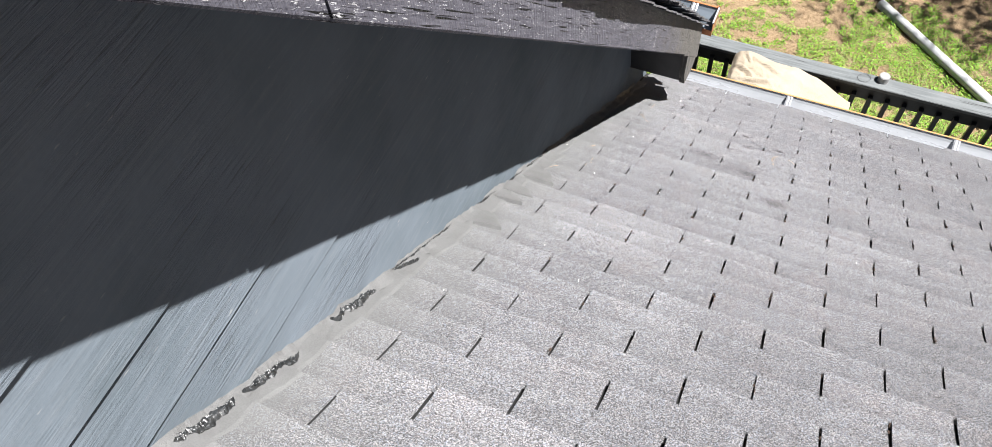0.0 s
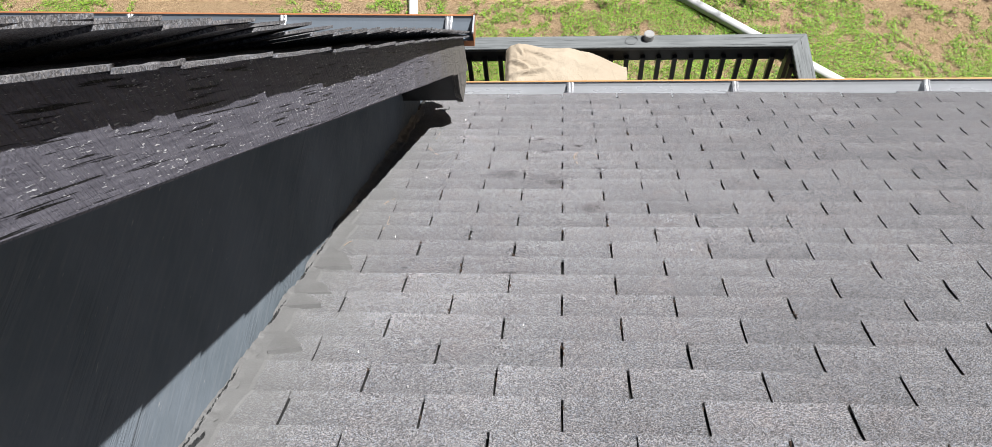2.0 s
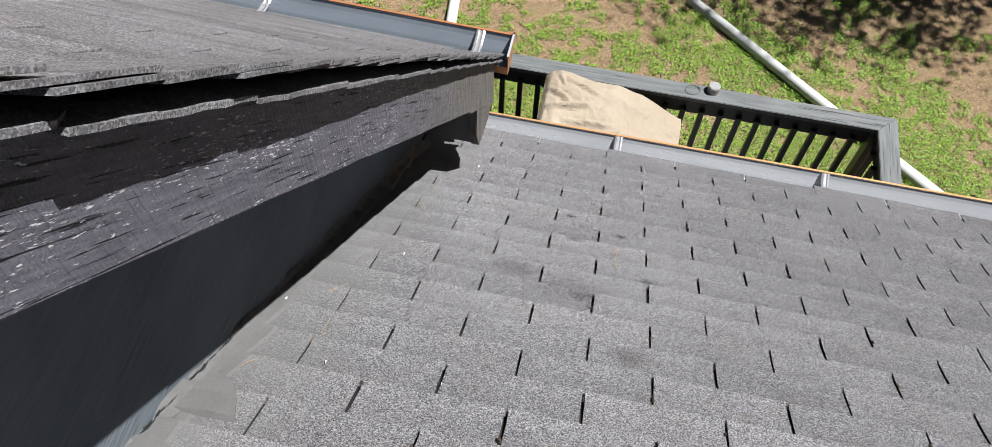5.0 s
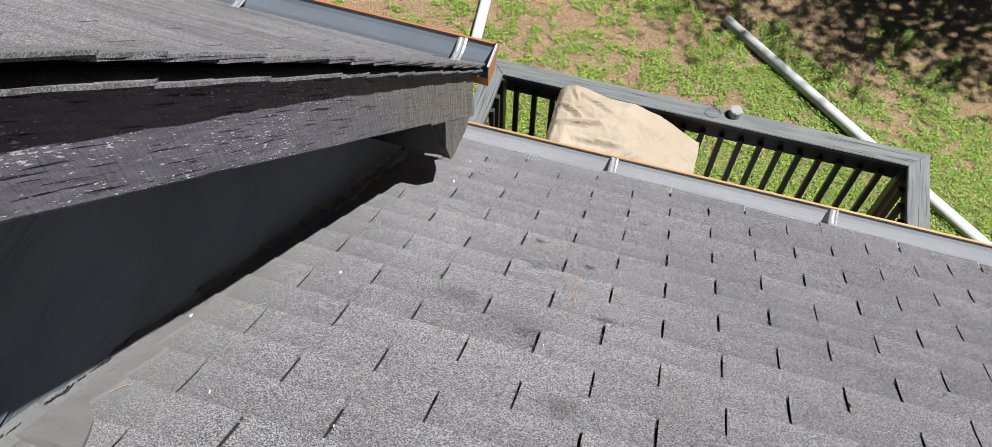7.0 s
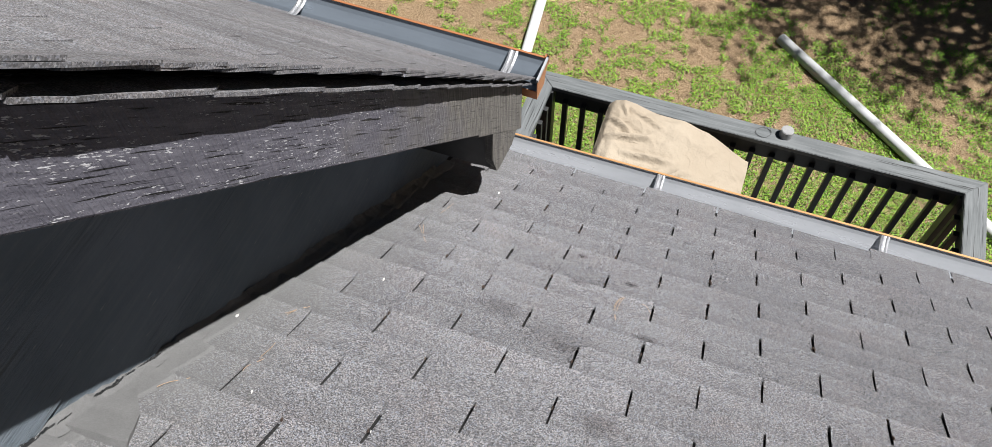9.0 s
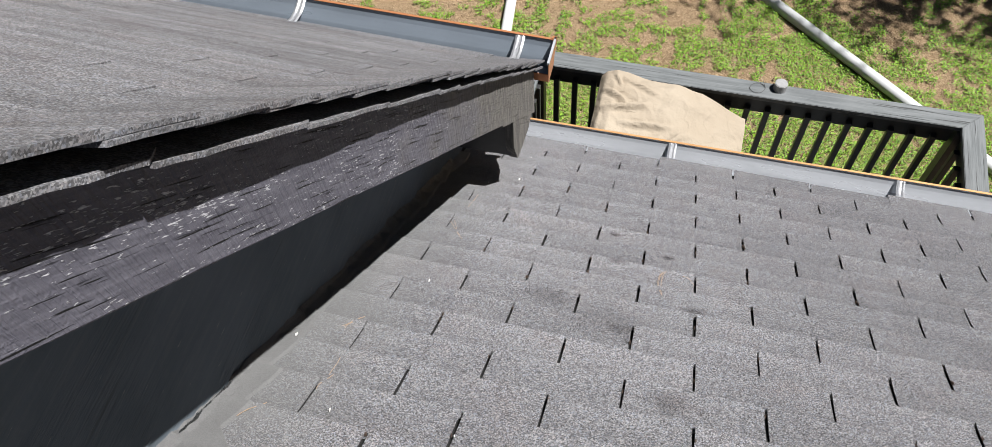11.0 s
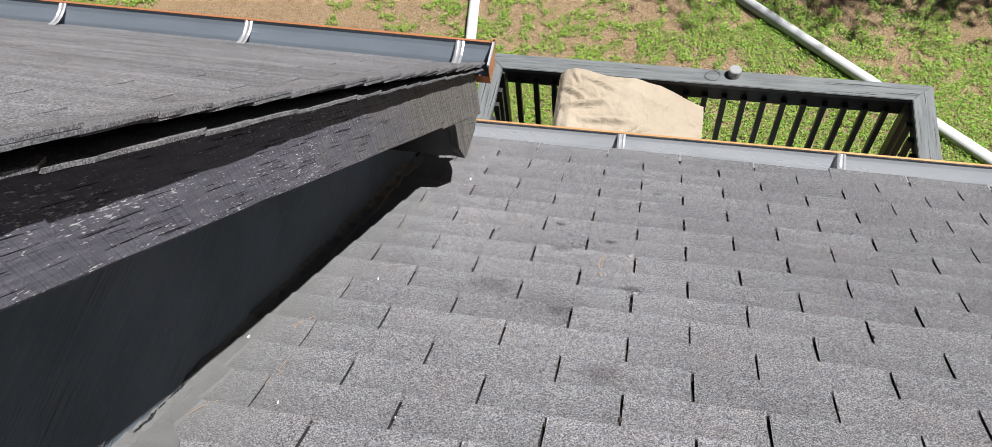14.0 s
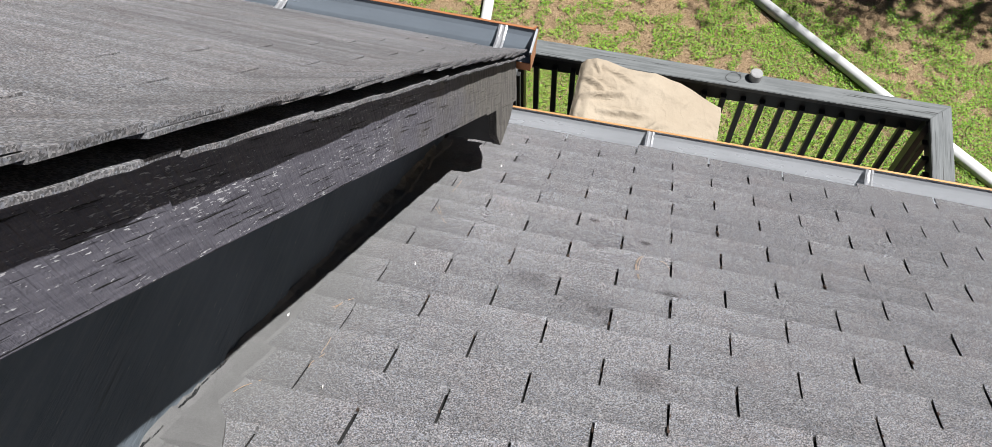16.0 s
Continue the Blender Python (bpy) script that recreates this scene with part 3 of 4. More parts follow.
# ---- gutters ----
def gutter(name, label, x0, x1, back_y, rim_z, straps, tilt=0.0, cap_right=False, lining=None, shell=None):
    g = thing(name, label, "gutter", (x1, back_y, rim_z))
    outer = [(0.0, -0.055), (0.0, -0.092), (0.086, -0.092), (0.094, -0.062), (0.116, -0.036), (0.125, -0.018), (0.125, 0.0), (0.116, 0.0), (0.116, -0.003), (0.1225, -0.003),
             (0.1225, -0.018), (0.1135, -0.035), (0.0915, -0.061), (0.0842, -0.0895), (0.0025, -0.0895), (0.0025, -0.055)]
    inner = [(0.0030, -0.0545), (0.0030, -0.0888), (0.0838, -0.0888), (0.0908, -0.0605), (0.1130, -0.0340), (0.1218, -0.0175), (0.1218, -0.0036), (0.1195, -0.0036),
             (0.1180, -0.0100), (0.1060, -0.0300), (0.0780, -0.0620), (0.0600, -0.0870), (0.0050, -0.0870), (0.0050, -0.0545)]
    lean = Matrix.Identity(4)
    lean[2][0] = -tilt
    for nm, prof, mat, lab in (("trough", outer, shell or COPPER, "copper-brown outer shell and rolled rim"), ("lining", inner, lining or LINER, "grey metal inside")):
        bm = prism(prof, (x0 - x1, 0.0 if nm == "trough" else -0.002))
        bmesh.ops.transform(bm, matrix=lean, verts=bm.verts)
        part(nm, bm, mat, g, lab)
    if cap_right:
        cap = [(0.0, 0.0), (0.0, -0.094), (0.087, -0.094), (0.096, -0.062), (0.118, -0.036), (0.127, -0.018), (0.127, 0.002), (0.0, 0.002)]
        bm = prism(cap, (-0.0005, 0.002))
        c = part("end_cap", bm, COPPER, g, "copper-brown end cap")
        # folded edge of the cap
        part("fold", prism([(0.118, 0.0045), (0.118, -0.02), (0.130, -0.02), (0.130, 0.0045)], (-0.012, 0.0045)), COPPER, c)
        part("fold", prism([(0.0, 0.0045), (0.0, -0.006), (0.128, -0.006), (0.128, 0.0045)], (-0.004, 0.004)), LINER, c)
    for sx in straps:
        bm = bmesh.new()
        z0 = -tilt * (sx - x1)
        # hidden hanger: a ribbed band from the back across to the front lip
        pts = [(0.004, -0.014), (0.03, -0.020), (0.06, -0.022), (0.09, -0.016), (0.112, -0.006), (0.119, -0.0045)]
        w = 0.017
        prev = None
        for a, b in pts:
            ring = [bm.verts.new((sx - x1 + dx, a, b + z0 + dz)) for dx, dz in ((-w, 0.0), (-w * 0.55, 0.0035), (-w * 0.2, 0.0), (w * 0.2, 0.0), (w * 0.55, 0.0035), (w, 0.0))]
            if prev:
                for k in range(5):
                    bm.faces.new((prev[k], prev[k + 1], ring[k + 1], ring[k]))
            prev = ring
        bmesh.ops.solidify(bm, geom=bm.faces[:], thickness=0.0012)
        bmesh.ops.recalc_face_normals(bm, faces=bm.faces)
        part("hanger", bm, STRAP, g, "bright metal hanger strap")
    return g


gutter("gutter", "copper-rimmed grey gutter along the lower eave", -0.76, 5.9, 1.944, -1.47, (0.045, 0.98, 2.03, 3.05), 0.0, shell=COPPERLIT)
gutter("gutter", "copper-rimmed grey gutter with an end cap along the upper eave", -6.9, -0.44, 1.741, -0.75, (-0.565, -1.40, -2.19, -3.0), 0.028, True, LINERSHADE)
fascia_lower = part("fascia_lower", one_box((WALL_X, 1.895, -1.62), (5.9, 1.931, -1.475), 0.002), DARKWOOD)
tagged(fascia_lower, "dark fascia board behind the lower gutter", "trim", kind="structure")

# ---- deck and railing ----
RZ = -2.913
deck = thing("deck", "grey wooden deck platform below the eave", "deck", (0.5, 3.0, -3.86))
for k in range(16):
    y = 1.50 + k * 0.146
    under(part("plank", one_box((-1.03, y, -3.90), (2.0, y + 0.138, -3.862), 0.003), RAIL), deck)
for x, y in ((-0.97, 3.74), (0.5, 3.74), (1.93, 3.74), (-0.97, 1.6), (1.93, 1.6)):
    under(part("post", one_box((x - 0.045, y - 0.045, GROUND - 0.1), (x + 0.045, y + 0.045, -3.905), 0.004), RAIL), deck)

rail = thing("deck_railing", "weathered grey wooden deck railing with dark balusters", "railing", (0.5, 3.77, -3.862))
XL, XR, YF, YB = -0.90, 1.866, 3.70, 1.5     # inner edges of the cap boards
W = 0.138


def cap_board(outline):
    bm = bmesh.new()
    n = len(outline)
    lo = [bm.verts.new((x, y, RZ - 0.038)) for x, y in outline]
    hi = [bm.verts.new((x, y, RZ)) for x, y in outline]
    bm.faces.new(hi)
    bm.faces.new(lo[::-1])
    for k in range(n):
        bm.faces.new((lo[k], lo[(k + 1) % n], hi[(k + 1) % n], hi[k]))
    bmesh.ops.recalc_face_normals(bm, faces=bm.faces)
    bmesh.ops.bevel(bm, geom=bm.edges[:], offset=0.0035, segments=2, affect="EDGES")
    return bm


g = 0.0008
for outline in ([(XL + g, YF), (XR - g, YF), (XR + W - g, YF + W), (XL - W + g, YF + W)], [(XR, YB), (XR + W, YB), (XR + W, YF + W - g), (XR, YF - g)], [(XL - W, YB), (XL, YB), (XL, YF - g), (XL - W, YF + W - g)]):
    under(part("cap_board", cap_board(outline), RAIL if outline[0][1] > 3 else RAILSIDE), rail)
ap_lo, ap_hi = -3.098, RZ - 0.039
for lo, hi in (((XL + 0.02, YF + 0.03, ap_lo), (XR - 0.02, YF + 0.068, ap_hi)), ((XR + 0.03, YB, ap_lo), (XR + 0.068, YF, ap_hi)), ((XL - 0.068, YB, ap_lo), (XL - 0.03, YF, ap_hi)),
               ((XL + 0.02, YF + 0.03, -3.80), (XR - 0.02, YF + 0.068, -3.71)), ((XR + 0.03, YB, -3.80), (XR + 0.068, YF, -3.71)), ((XL - 0.068, YB, -3.80), (XL - 0.03, YF, -3.71))):
    under(part("rail_board", one_box(lo, hi, 0.003), RAILDARK), rail)
bal = mesh_of("baluster", one_box((-0.019, -0.019, -3.79), (0.019, 0.019, ap_lo + 0.06), 0.003))
bal.materials.append(RAILDARK)


def baluster(x, y):
    ob = new("baluster", bal)
    ob.location = (x, y, 0)
    under(ob, rail)


for k in range(21):
    baluster(XL + 0.118 + 0.1335 * k - 0.015, YF + 0.012)
for k in range(14):
    y = YF - 0.10 - 0.1335 * k
    baluster(XR + 0.012, y)
    baluster(XL - 0.012, y)
for x in (XR + 0.03, XL - 0.03):
    under(part("post", one_box((x - 0.044, YF - 0.02, -3.861), (x + 0.044, YF + 0.068, RZ - 0.0385), 0.003), RAILDARK), rail)

# small round post cap and a loop of wire on the railing
cap = bmesh.new()
bmesh.ops.create_cone(cap, cap_ends=True, segments=28, radius1=0.044, radius2=0.042, depth=0.058, matrix=Matrix.Translation((0, 0, 0.029)))
bmesh.ops.bevel(cap, geom=[e for e in cap.edges if all(v.co.z > 0.05 for v in e.verts)], offset=0.004, segments=2, affect="EDGES")
lid = part("metal_cap", cap, CAPGREY, None, smooth=False)
lid.location = (0.715, 3.80, RZ)
tagged(lid, "small round grey metal cap resting on the railing", "cap")
wire = part("wire_loop", tube([(0.05 * math.cos(a) * (1 + 0.15 * math.sin(2 * a)), 0.045 * math.sin(a), 0.003 + 0.004 * math.sin(3 * a) ** 2) for a in (k * 0.33 for k in range(21))] + [(0.02, 0.07, 0.03)], 0.0016, 5), DARKWOOD)
wire.location = (0.57, 3.775, RZ)
tagged(wire, "thin loop of dark wire lying on the railing", "wire")


# ---- covered furniture on the deck ----
def cover_mesh():
    rnd = random.Random(4)
    nx, ny = 96, 72
    x0, x1, y0, y1 = -0.465, 0.535, 2.75, 3.62
    ridge = [(-0.47, -2.825), (-0.43, -2.765), (-0.36, -2.745), (-0.20, -2.78), (0.10, -2.815), (0.22, -2.85), (0.51, -3.03), (0.60, -3.06)]
    verts = []
    for j in range(ny + 1):
        for i in range(nx + 1):
            x, y = x0 + (x1 - x0) * i / nx, y0 + (y1 - y0) * j / ny
            top = np.interp(x, [p[0] for p in ridge], [p[1] for p in ridge])
            z = top - 0.16 * max(0, (3.50 - y)) - 0.02 * max(0, y - 3.55) / 0.08
            z += 0.012 * noise.noise((x * 5, y * 5, 1)) - 0.022 * abs(noise.noise((x * 3.2 + y * 3, y * 5 - x * 2, 5))) - 0.010 * abs(noise.noise((x * 9 - y * 5, y * 11, 2)))
            verts.append((x, y, z))
    # sharp folds from the left shoulder across the top
    out = []
    for x, y, z in verts:
        for (ax, ay), (bx, by), depth, wide in (((-0.40, 3.30), (-0.05, 3.42), 0.03, 0.022), ((-0.28, 3.22), (0.12, 3.28), 0.026, 0.02), ((-0.42, 3.44), (-0.20, 3.36), 0.024, 0.017), ((-0.2, 3.1), (0.05, 3.2), 0.028, 0.024), ((-0.30, 3.55), (0.0, 3.46), 0.018, 0.016), ((-0.36, 3.56), (-0.30, 3.46), 0.02, 0.014), ((-0.1, 3.02), (0.2, 3.3), 0.016, 0.02)):
            d = Vector((bx - ax, by - ay))
            f = max(0, min(1, ((x - ax) * d.x + (y - ay) * d.y) / d.length_squared))
            far = math.hypot(x - ax - f * d.x, y - ay - f * d.y)
            z += 1.35 * depth * (math.exp(-(far / wide) ** 2) - 0.6 * math.exp(-((far - wide * 1.3) / wide) ** 2)) * math.sin(math.pi * min(1, f + 0.12))
        out.append((x, y, z))
    w = nx + 1
    faces = [(j * w + i, j * w + i + 1, (j + 1) * w + i + 1, (j + 1) * w + i) for j in range(ny) for i in range(nx)]
    rim = [i for i in range(w)] + [j * w + nx for j in range(1, ny + 1)] + [ny * w + i for i in range(nx - 1, -1, -1)] + [j * w for j in range(ny - 1, 0, -1)]
    prev = rim
    mid = Vector(((x0 + x1) / 2, (y0 + y1) / 2))
    for step in range(1, 9):
        ring = []
        for q, k in enumerate(rim):
            x, y, z = out[k]
            low = z + (-3.80 - z) * step / 8
            flare = 0.012 * math.sin(q * 0.5) * step / 8 + 0.02 * step / 8
            d = (Vector((x, y)) - mid).normalized()
            ring.append(len(out))
            out.append((x + d.x * flare, y + d.y * flare * 0.3, low))
        for q in range(len(rim)):
            p = (q + 1) % len(rim)
            faces.append((prev[p], prev[q], ring[q], ring[p]))
        prev = ring
    made = []
    for nm, some in (("top_panel", faces[:nx * ny]), ("skirt", faces[nx * ny:])):
        used = sorted({k for f in some for k in f})
        at = {k: n for n, k in enumerate(used)}
        me = bpy.data.meshes.new(nm)
        me.from_pydata([out[k] for k in used], [], [tuple(at[k] for k in f) for f in some])
        for p in me.polygons:
            p.use_smooth = True
        made.append(me)
    return made


cover = thing("furniture_cover", "creased tan canvas cover draped over deck furniture", "cover", (0.03, 3.2, -3.80))
for me in cover_mesh():
    under(part(me.name, me, CLOTH), cover)


# ---- pipes on the lawn ----
def pipe(a, b, radius, label):
    a, b = Vector(a), Vector(b)
    bm = bmesh.new()
    d = (b - a).normalized()
    side = d.orthogonal().normalized()
    up = d.cross(side)
    rings = []
    for p, r in ((a, radius * 0.92), (a, radius), (b, radius), (b, radius * 0.92)):
        rings.append([bm.verts.new(p + r * (math.cos(t) * side + math.sin(t) * up)) for t in (2 * math.pi * k / 28 for k in range(28))])
    rings.append([bm.verts.new(v.co - d * (b - a).length * 0.98) for v in rings[3]])
    for p, q in zip(rings, rings[1:]):
        for k in range(28):
            bm.faces.new((p[k], p[(k + 1) % 28], q[(k + 1) % 28], q[k]))
    bmesh.ops.recalc_face_normals(bm, faces=bm.faces)
    ob = part("pipe", bm, PVC, None, smooth=True)
    return tagged(ob, label, "pipe", "white pipes on the lawn")


pipe((0.715, 6.755, GROUND + 0.062), (4.3, 3.72, GROUND + 0.062), 0.057, "long white plastic pipe lying across the lawn")
pipe((-1.95, 7.6, GROUND + 0.06), (-1.60, 4.6, GROUND + 0.06), 0.056, "thinner white plastic pipe lying on the lawn")


# ---- lawn growth ----
def lawn(name, material, count, seed, size, kindof, label, category):
    r = np.random.RandomState(seed)
    xs, ys = r.uniform(-7.5, 7.5, count), r.uniform(3.9, 10.5, count)
    keep = []
    for x, y in zip(xs, ys):
        d = noise.noise((x * 0.75, y * 0.75, 3.0)) + 0.6 * noise.noise((x * 2.6, y * 2.6, 8.0)) + 0.75 * noise.noise((x * 8, y * 8, 2.0)) + 0.35 * noise.noise((x * 21, y * 21, 6.0))
        if kindof == "leaf":
            d += 0.24 + 1.3 * max(0.0, 5.5 - y) - 0.13 * max(0.0, y - 6.2) - 0.28 * max(0.0, x - 2.9) - 0.07 * max(0.0, -0.4 - x)
        keep.append(d + 0.08 * r.normal() > 0.17 if kindof == "leaf" else d < 0.15)
    xs, ys = xs[keep], ys[keep]
    n = len(xs)
    yaw, tilt, s = r.uniform(0, 6.283, n), r.uniform(-0.7, 0.7, n), r.uniform(0.45, 1.25, n) * size
    h = GROUND + 0.05 * np.array([noise.noise((x * 0.8, y * 0.8, 0)) for x, y in zip(xs, ys)])
    if kindof == "leaf":
        long, wide, z = s, s * 0.75, h + r.uniform(0.004, 0.05, n)
        lean = tilt
    else:
        long, wide, z = s * 1.8, s * 0.12, h + r.uniform(0.003, 0.025, n)
        lean = tilt * 0.5
    dx, dy, dz = np.cos(yaw) * np.cos(lean), np.sin(yaw) * np.cos(lean), np.sin(lean)
    px, py = -np.sin(yaw), np.cos(yaw)
    c = np.stack([xs, ys, z], 1)
    d = np.stack([dx, dy, dz], 1) * long[:, None] / 2
    p = np.stack([px, py, r.uniform(-0.4, 0.4, n)], 1) * wide[:, None] / 2
    verts = np.stack([c - d, c + p, c + d, c - p], 1).reshape(-1, 3)
    faces = np.arange(4 * n).reshape(-1, 4)
    me = bpy.data.meshes.new(name)
    me.from_pydata(verts.tolist(), [], faces.tolist())
    return tagged(part(name, me, material), label, category, kind="stuff")


lawn("clover", GREEN, 900000, 11, 0.0178, "leaf", "patches of bright green clover and weeds in the lawn", "weeds")
lawn("straw", STRAW, 330000, 12, 0.021, "blade", "dry tan grass blades and straw on the soil", "dry grass")


# ---- the tree whose shade falls on the lawn ----
def tree(x, y, height, spread, seed, leaves):
    r = random.Random(seed)
    t = thing("tree", "leafy tree at the edge of the lawn", "tree", (x, y, GROUND))
    trunk = tube([(0.05 * math.sin(k * 0.9), 0.04 * math.cos(k * 1.3) - 0.04, height * 0.62 * k / 8) for k in range(9)], lambda f: 0.17 * (1 - 0.65 * f), 10)
    tips = []
    for k in range(11):
        a, z0 = k * 2.4, height * (0.32 + 0.028 * k)
        reach = spread * r.uniform(0.6, 1.0)
        pts = [(reach * f * math.cos(a), reach * f * math.sin(a), z0 + height * 0.34 * f ** 0.8 + 0.15 * math.sin(f * 4)) for f in (0, 0.25, 0.5, 0.75, 1)]
        tube(pts, lambda f: 0.055 * (1 - 0.8 * f), 6, trunk)
        tips += [Vector(p) for p in pts[1:]]
    part("trunk", trunk, BARK, t)
    rn = np.random.RandomState(seed)
    verts, faces = [], []
    for tip in tips:
        for _ in range(3):
            c = np.array(tip) + rn.normal(0, spread * 0.16, 3)
            n = leaves
            at = c + rn.normal(0, spread * 0.15, (n, 3))
            u = rn.normal(0, 1, (n, 3))
            u /= np.linalg.norm(u, axis=1)[:, None]
            w = np.cross(u, rn.normal(0, 1, (n, 3)))
            w /= np.linalg.norm(w, axis=1)[:, None]
            for q in range(n):
                b = len(verts)
                verts += [at[q] - u[q] * 0.06, at[q] + w[q] * 0.035, at[q] + u[q] * 0.06, at[q] - w[q] * 0.035]
                faces.append((b, b + 1, b + 2, b + 3))
    me = bpy.data.meshes.new("crown")
    me.from_pydata([tuple(v) for v in verts], [], faces)
    part("crown", me, CROWN, t)
    return t


TREES = [(5.0, 9.35, 8.4, 2.1, 5, 138), (8.3, 9.3, 8.6, 2.3, 8, 85)]
for spec in TREES:
    tree(*spec)

# ---- sealant and debris along the wall ----


seal = thing("sealant", "grey sealant smeared along the wall joint", "sealant", (0, 0, 0))
seal.matrix_world = LOW
r = random.Random(21)
for c in range(-17, 17):
    s1 = c * COURSE
    x = WALL_X - 0.005
    pts = [(x, s1 - COURSE + 0.003)]
    swell = r.choice((0.0, 0.0, 0.0, 0.02)) if c < 4 else 0.0
    for k in range(13):
        f = k / 12
        ps = s1 - COURSE + 0.001 + f * (COURSE - 0.002)
        w = (0.062 if c < 4 else 0.05) + 0.018 * noise.noise((ps * 3.1, 2, 0)) + 0.012 * noise.noise((ps * 11, 4, 0)) + 0.004 * noise.noise((ps * 60, 1, 0))
        pts.append((x + w + swell * f ** 1.5, ps))
    pts.append((x, s1 - 0.002))
    bm = bmesh.new()
    lo, hi = [], []
    for k, (px, ps) in enumerate(pts):
        d = s1 - ps
        base = 0.0058 + 0.0122 * (1 - d / 0.139) ** 2
        side = 0 < k < len(pts) - 1
        hi.append(bm.verts.new((px - (0.008 if side else 0), ps, base + 0.0010)))
        lo.append(bm.verts.new((px + (0.002 if side else 0), ps, base - 0.0035)))
    bm.faces.new(hi)
    for k in range(len(pts)):
        q = (k + 1) % len(pts)
        bm.faces.new((lo[k], lo[q], hi[q], hi[k]))
    bmesh.ops.recalc_face_normals(bm, faces=bm.faces)
    part("smear", bm, SEAL, seal)
for q, outline in enumerate((((-0.753, 0.03), (-0.635, 0.041), (-0.669, 0.119), (-0.73, 0.185), (-0.751, 0.14)),
             ((-0.789, -0.15), (-0.647, -0.141), (-0.69, -0.078), (-0.756, -0.042), (-0.782, -0.091)),
             ((-0.765, -0.228), (-0.66, -0.21), (-0.699, -0.168), (-0.765, -0.172)),
             ((-0.725, -0.466), (-0.642, -0.445), (-0.692, -0.369), (-0.736, -0.365)))):
    bm = bmesh.new()
    lo, hi = [], []
    n = len(outline)
    ring = []
    for k in range(n):
        (xa, sa), (xb, sb) = outline[k], outline[(k + 1) % n]
        for f in (0.0, 0.25, 0.5, 0.75):
            ring.append((xa + (xb - xa) * f + 0.003 * noise.noise((k * 3.1 + f * 5, q, 0)), sa + (sb - sa) * f + 0.003 * noise.noise((k * 2.3 + f * 5, q, 7))))
    cx, cs = sum(p[0] for p in ring) / len(ring), sum(p[1] for p in ring) / len(ring)
    for px, ps in ring:
        hi.append(bm.verts.new((cx + (px - cx) * 0.96, cs + (ps - cs) * 0.96, 0.0188)))
        lo.append(bm.verts.new((px, ps, 0.004)))
    bm.faces.new(hi)
    for k in range(len(ring)):
        j = (k + 1) % len(ring)
        bm.faces.new((lo[k], lo[j], hi[j], hi[k]))
    bmesh.ops.recalc_face_normals(bm, faces=bm.faces)
    part("patch", bm, SEAL, seal, "smooth grey dab of sealant")
# a bead in the corner, cracked
bm = bmesh.new()
rows = []
for i in range(420):
    s = -2.2 + i * 0.0098
    a = 0.016 + 0.010 * noise.noise((s * 9, 0, 0)) + 0.005 * noise.noise((s * 40, 3, 0))
    b = 0.020 + 0.012 * noise.noise((s * 8, 5, 0)) + 0.006 * noise.noise((s * 45, 7, 0))
    rows.append([bm.verts.new(p) for p in ((WALL_X - 0.002, s, 0.006 + b), (WALL_X + a * 0.6, s, 0.008 + b * 0.45), (WALL_X + a * 1.6, s, 0.012), (WALL_X - 0.002, s, 0.002))])
for p, q in zip(rows, rows[1:]):
    for k in range(3):
        bm.faces.new((p[k], p[k + 1], q[k + 1], q[k]))
bmesh.ops.recalc_face_normals(bm, faces=bm.faces)
part("bead", bm, SEAL, seal, "cracked bead in the corner")


def flake(x, s, length, width, n0, seed, lift=0.006):
    rr = random.Random(seed)
    bm = bmesh.new()
    k = 10
    top = []
    for i in range(k):
        a = 2 * math.pi * i / k
        rad = rr.uniform(0.55, 1.1)
        top.append((x + width / 2 * math.cos(a) * rad, s + length / 2 * math.sin(a) * rad, n0 + rr.uniform(0.001, lift)))
    hi = [bm.verts.new(p) for p in top]
    lo = [bm.verts.new((p[0], p[1], n0 - 0.003)) for p in top]
    c = bm.verts.new((x, s, n0 + lift * 0.6))
    for i in range(k):
        q = (i + 1) % k
        bm.faces.new((hi[i], hi[q], c))
        bm.faces.new((lo[i], lo[q], hi[q], hi[i]))
    bmesh.ops.recalc_face_normals(bm, faces=bm.faces)
    return bm


tar = thing("tar_flakes", "peeling black tar flakes in the wall joint", "tar", (0, 0, 0))
tar.matrix_world = LOW


def torn_strip(x0, s0, x1, s1, width, seed):
    """A torn, crumpled strip of old tar from one place to another."""
    bm = bmesh.new()
    length = math.hypot(x1 - x0, s1 - s0)
    n, across = max(6, int(length / 0.004)), 7
    rows = []
    for i in range(n + 1):
        f = i / n
        env = (math.sin(math.pi * f) ** 0.45) * (0.55 + 0.75 * abs(noise.noise((f * length * 32, seed, 0))) + 0.25 * noise.noise((f * length * 110, seed, 3)))
        mid = 0.35 * width * noise.noise((f * length * 24, seed, 9))
        row = []
        for k in range(across):
            u = k / (across - 1) * 2 - 1
            h = 0.010 + 0.008 * noise.noise((f * length * 130, u * 2.1, seed)) + 0.006 * noise.noise((f * length * 260, u * 4, seed + 2))
            h *= 1 - 0.8 * u * u
            row.append(bm.verts.new((x0 + (x1 - x0) * f + mid + u * env * width / 2 + 0.0015 * noise.noise((i * 1.7, k, seed)), s0 + (s1 - s0) * f + 0.002 * noise.noise((i, k * 2.3, seed)), 0.012 + max(-0.002, h))))
        rows.append(row)
    for a, b in zip(rows, rows[1:]):
        for k in range(across - 1):
            bm.faces.new((a[k], a[k + 1], b[k + 1], b[k]))
    bmesh.ops.recalc_face_normals(bm, faces=bm.faces)
    return bm


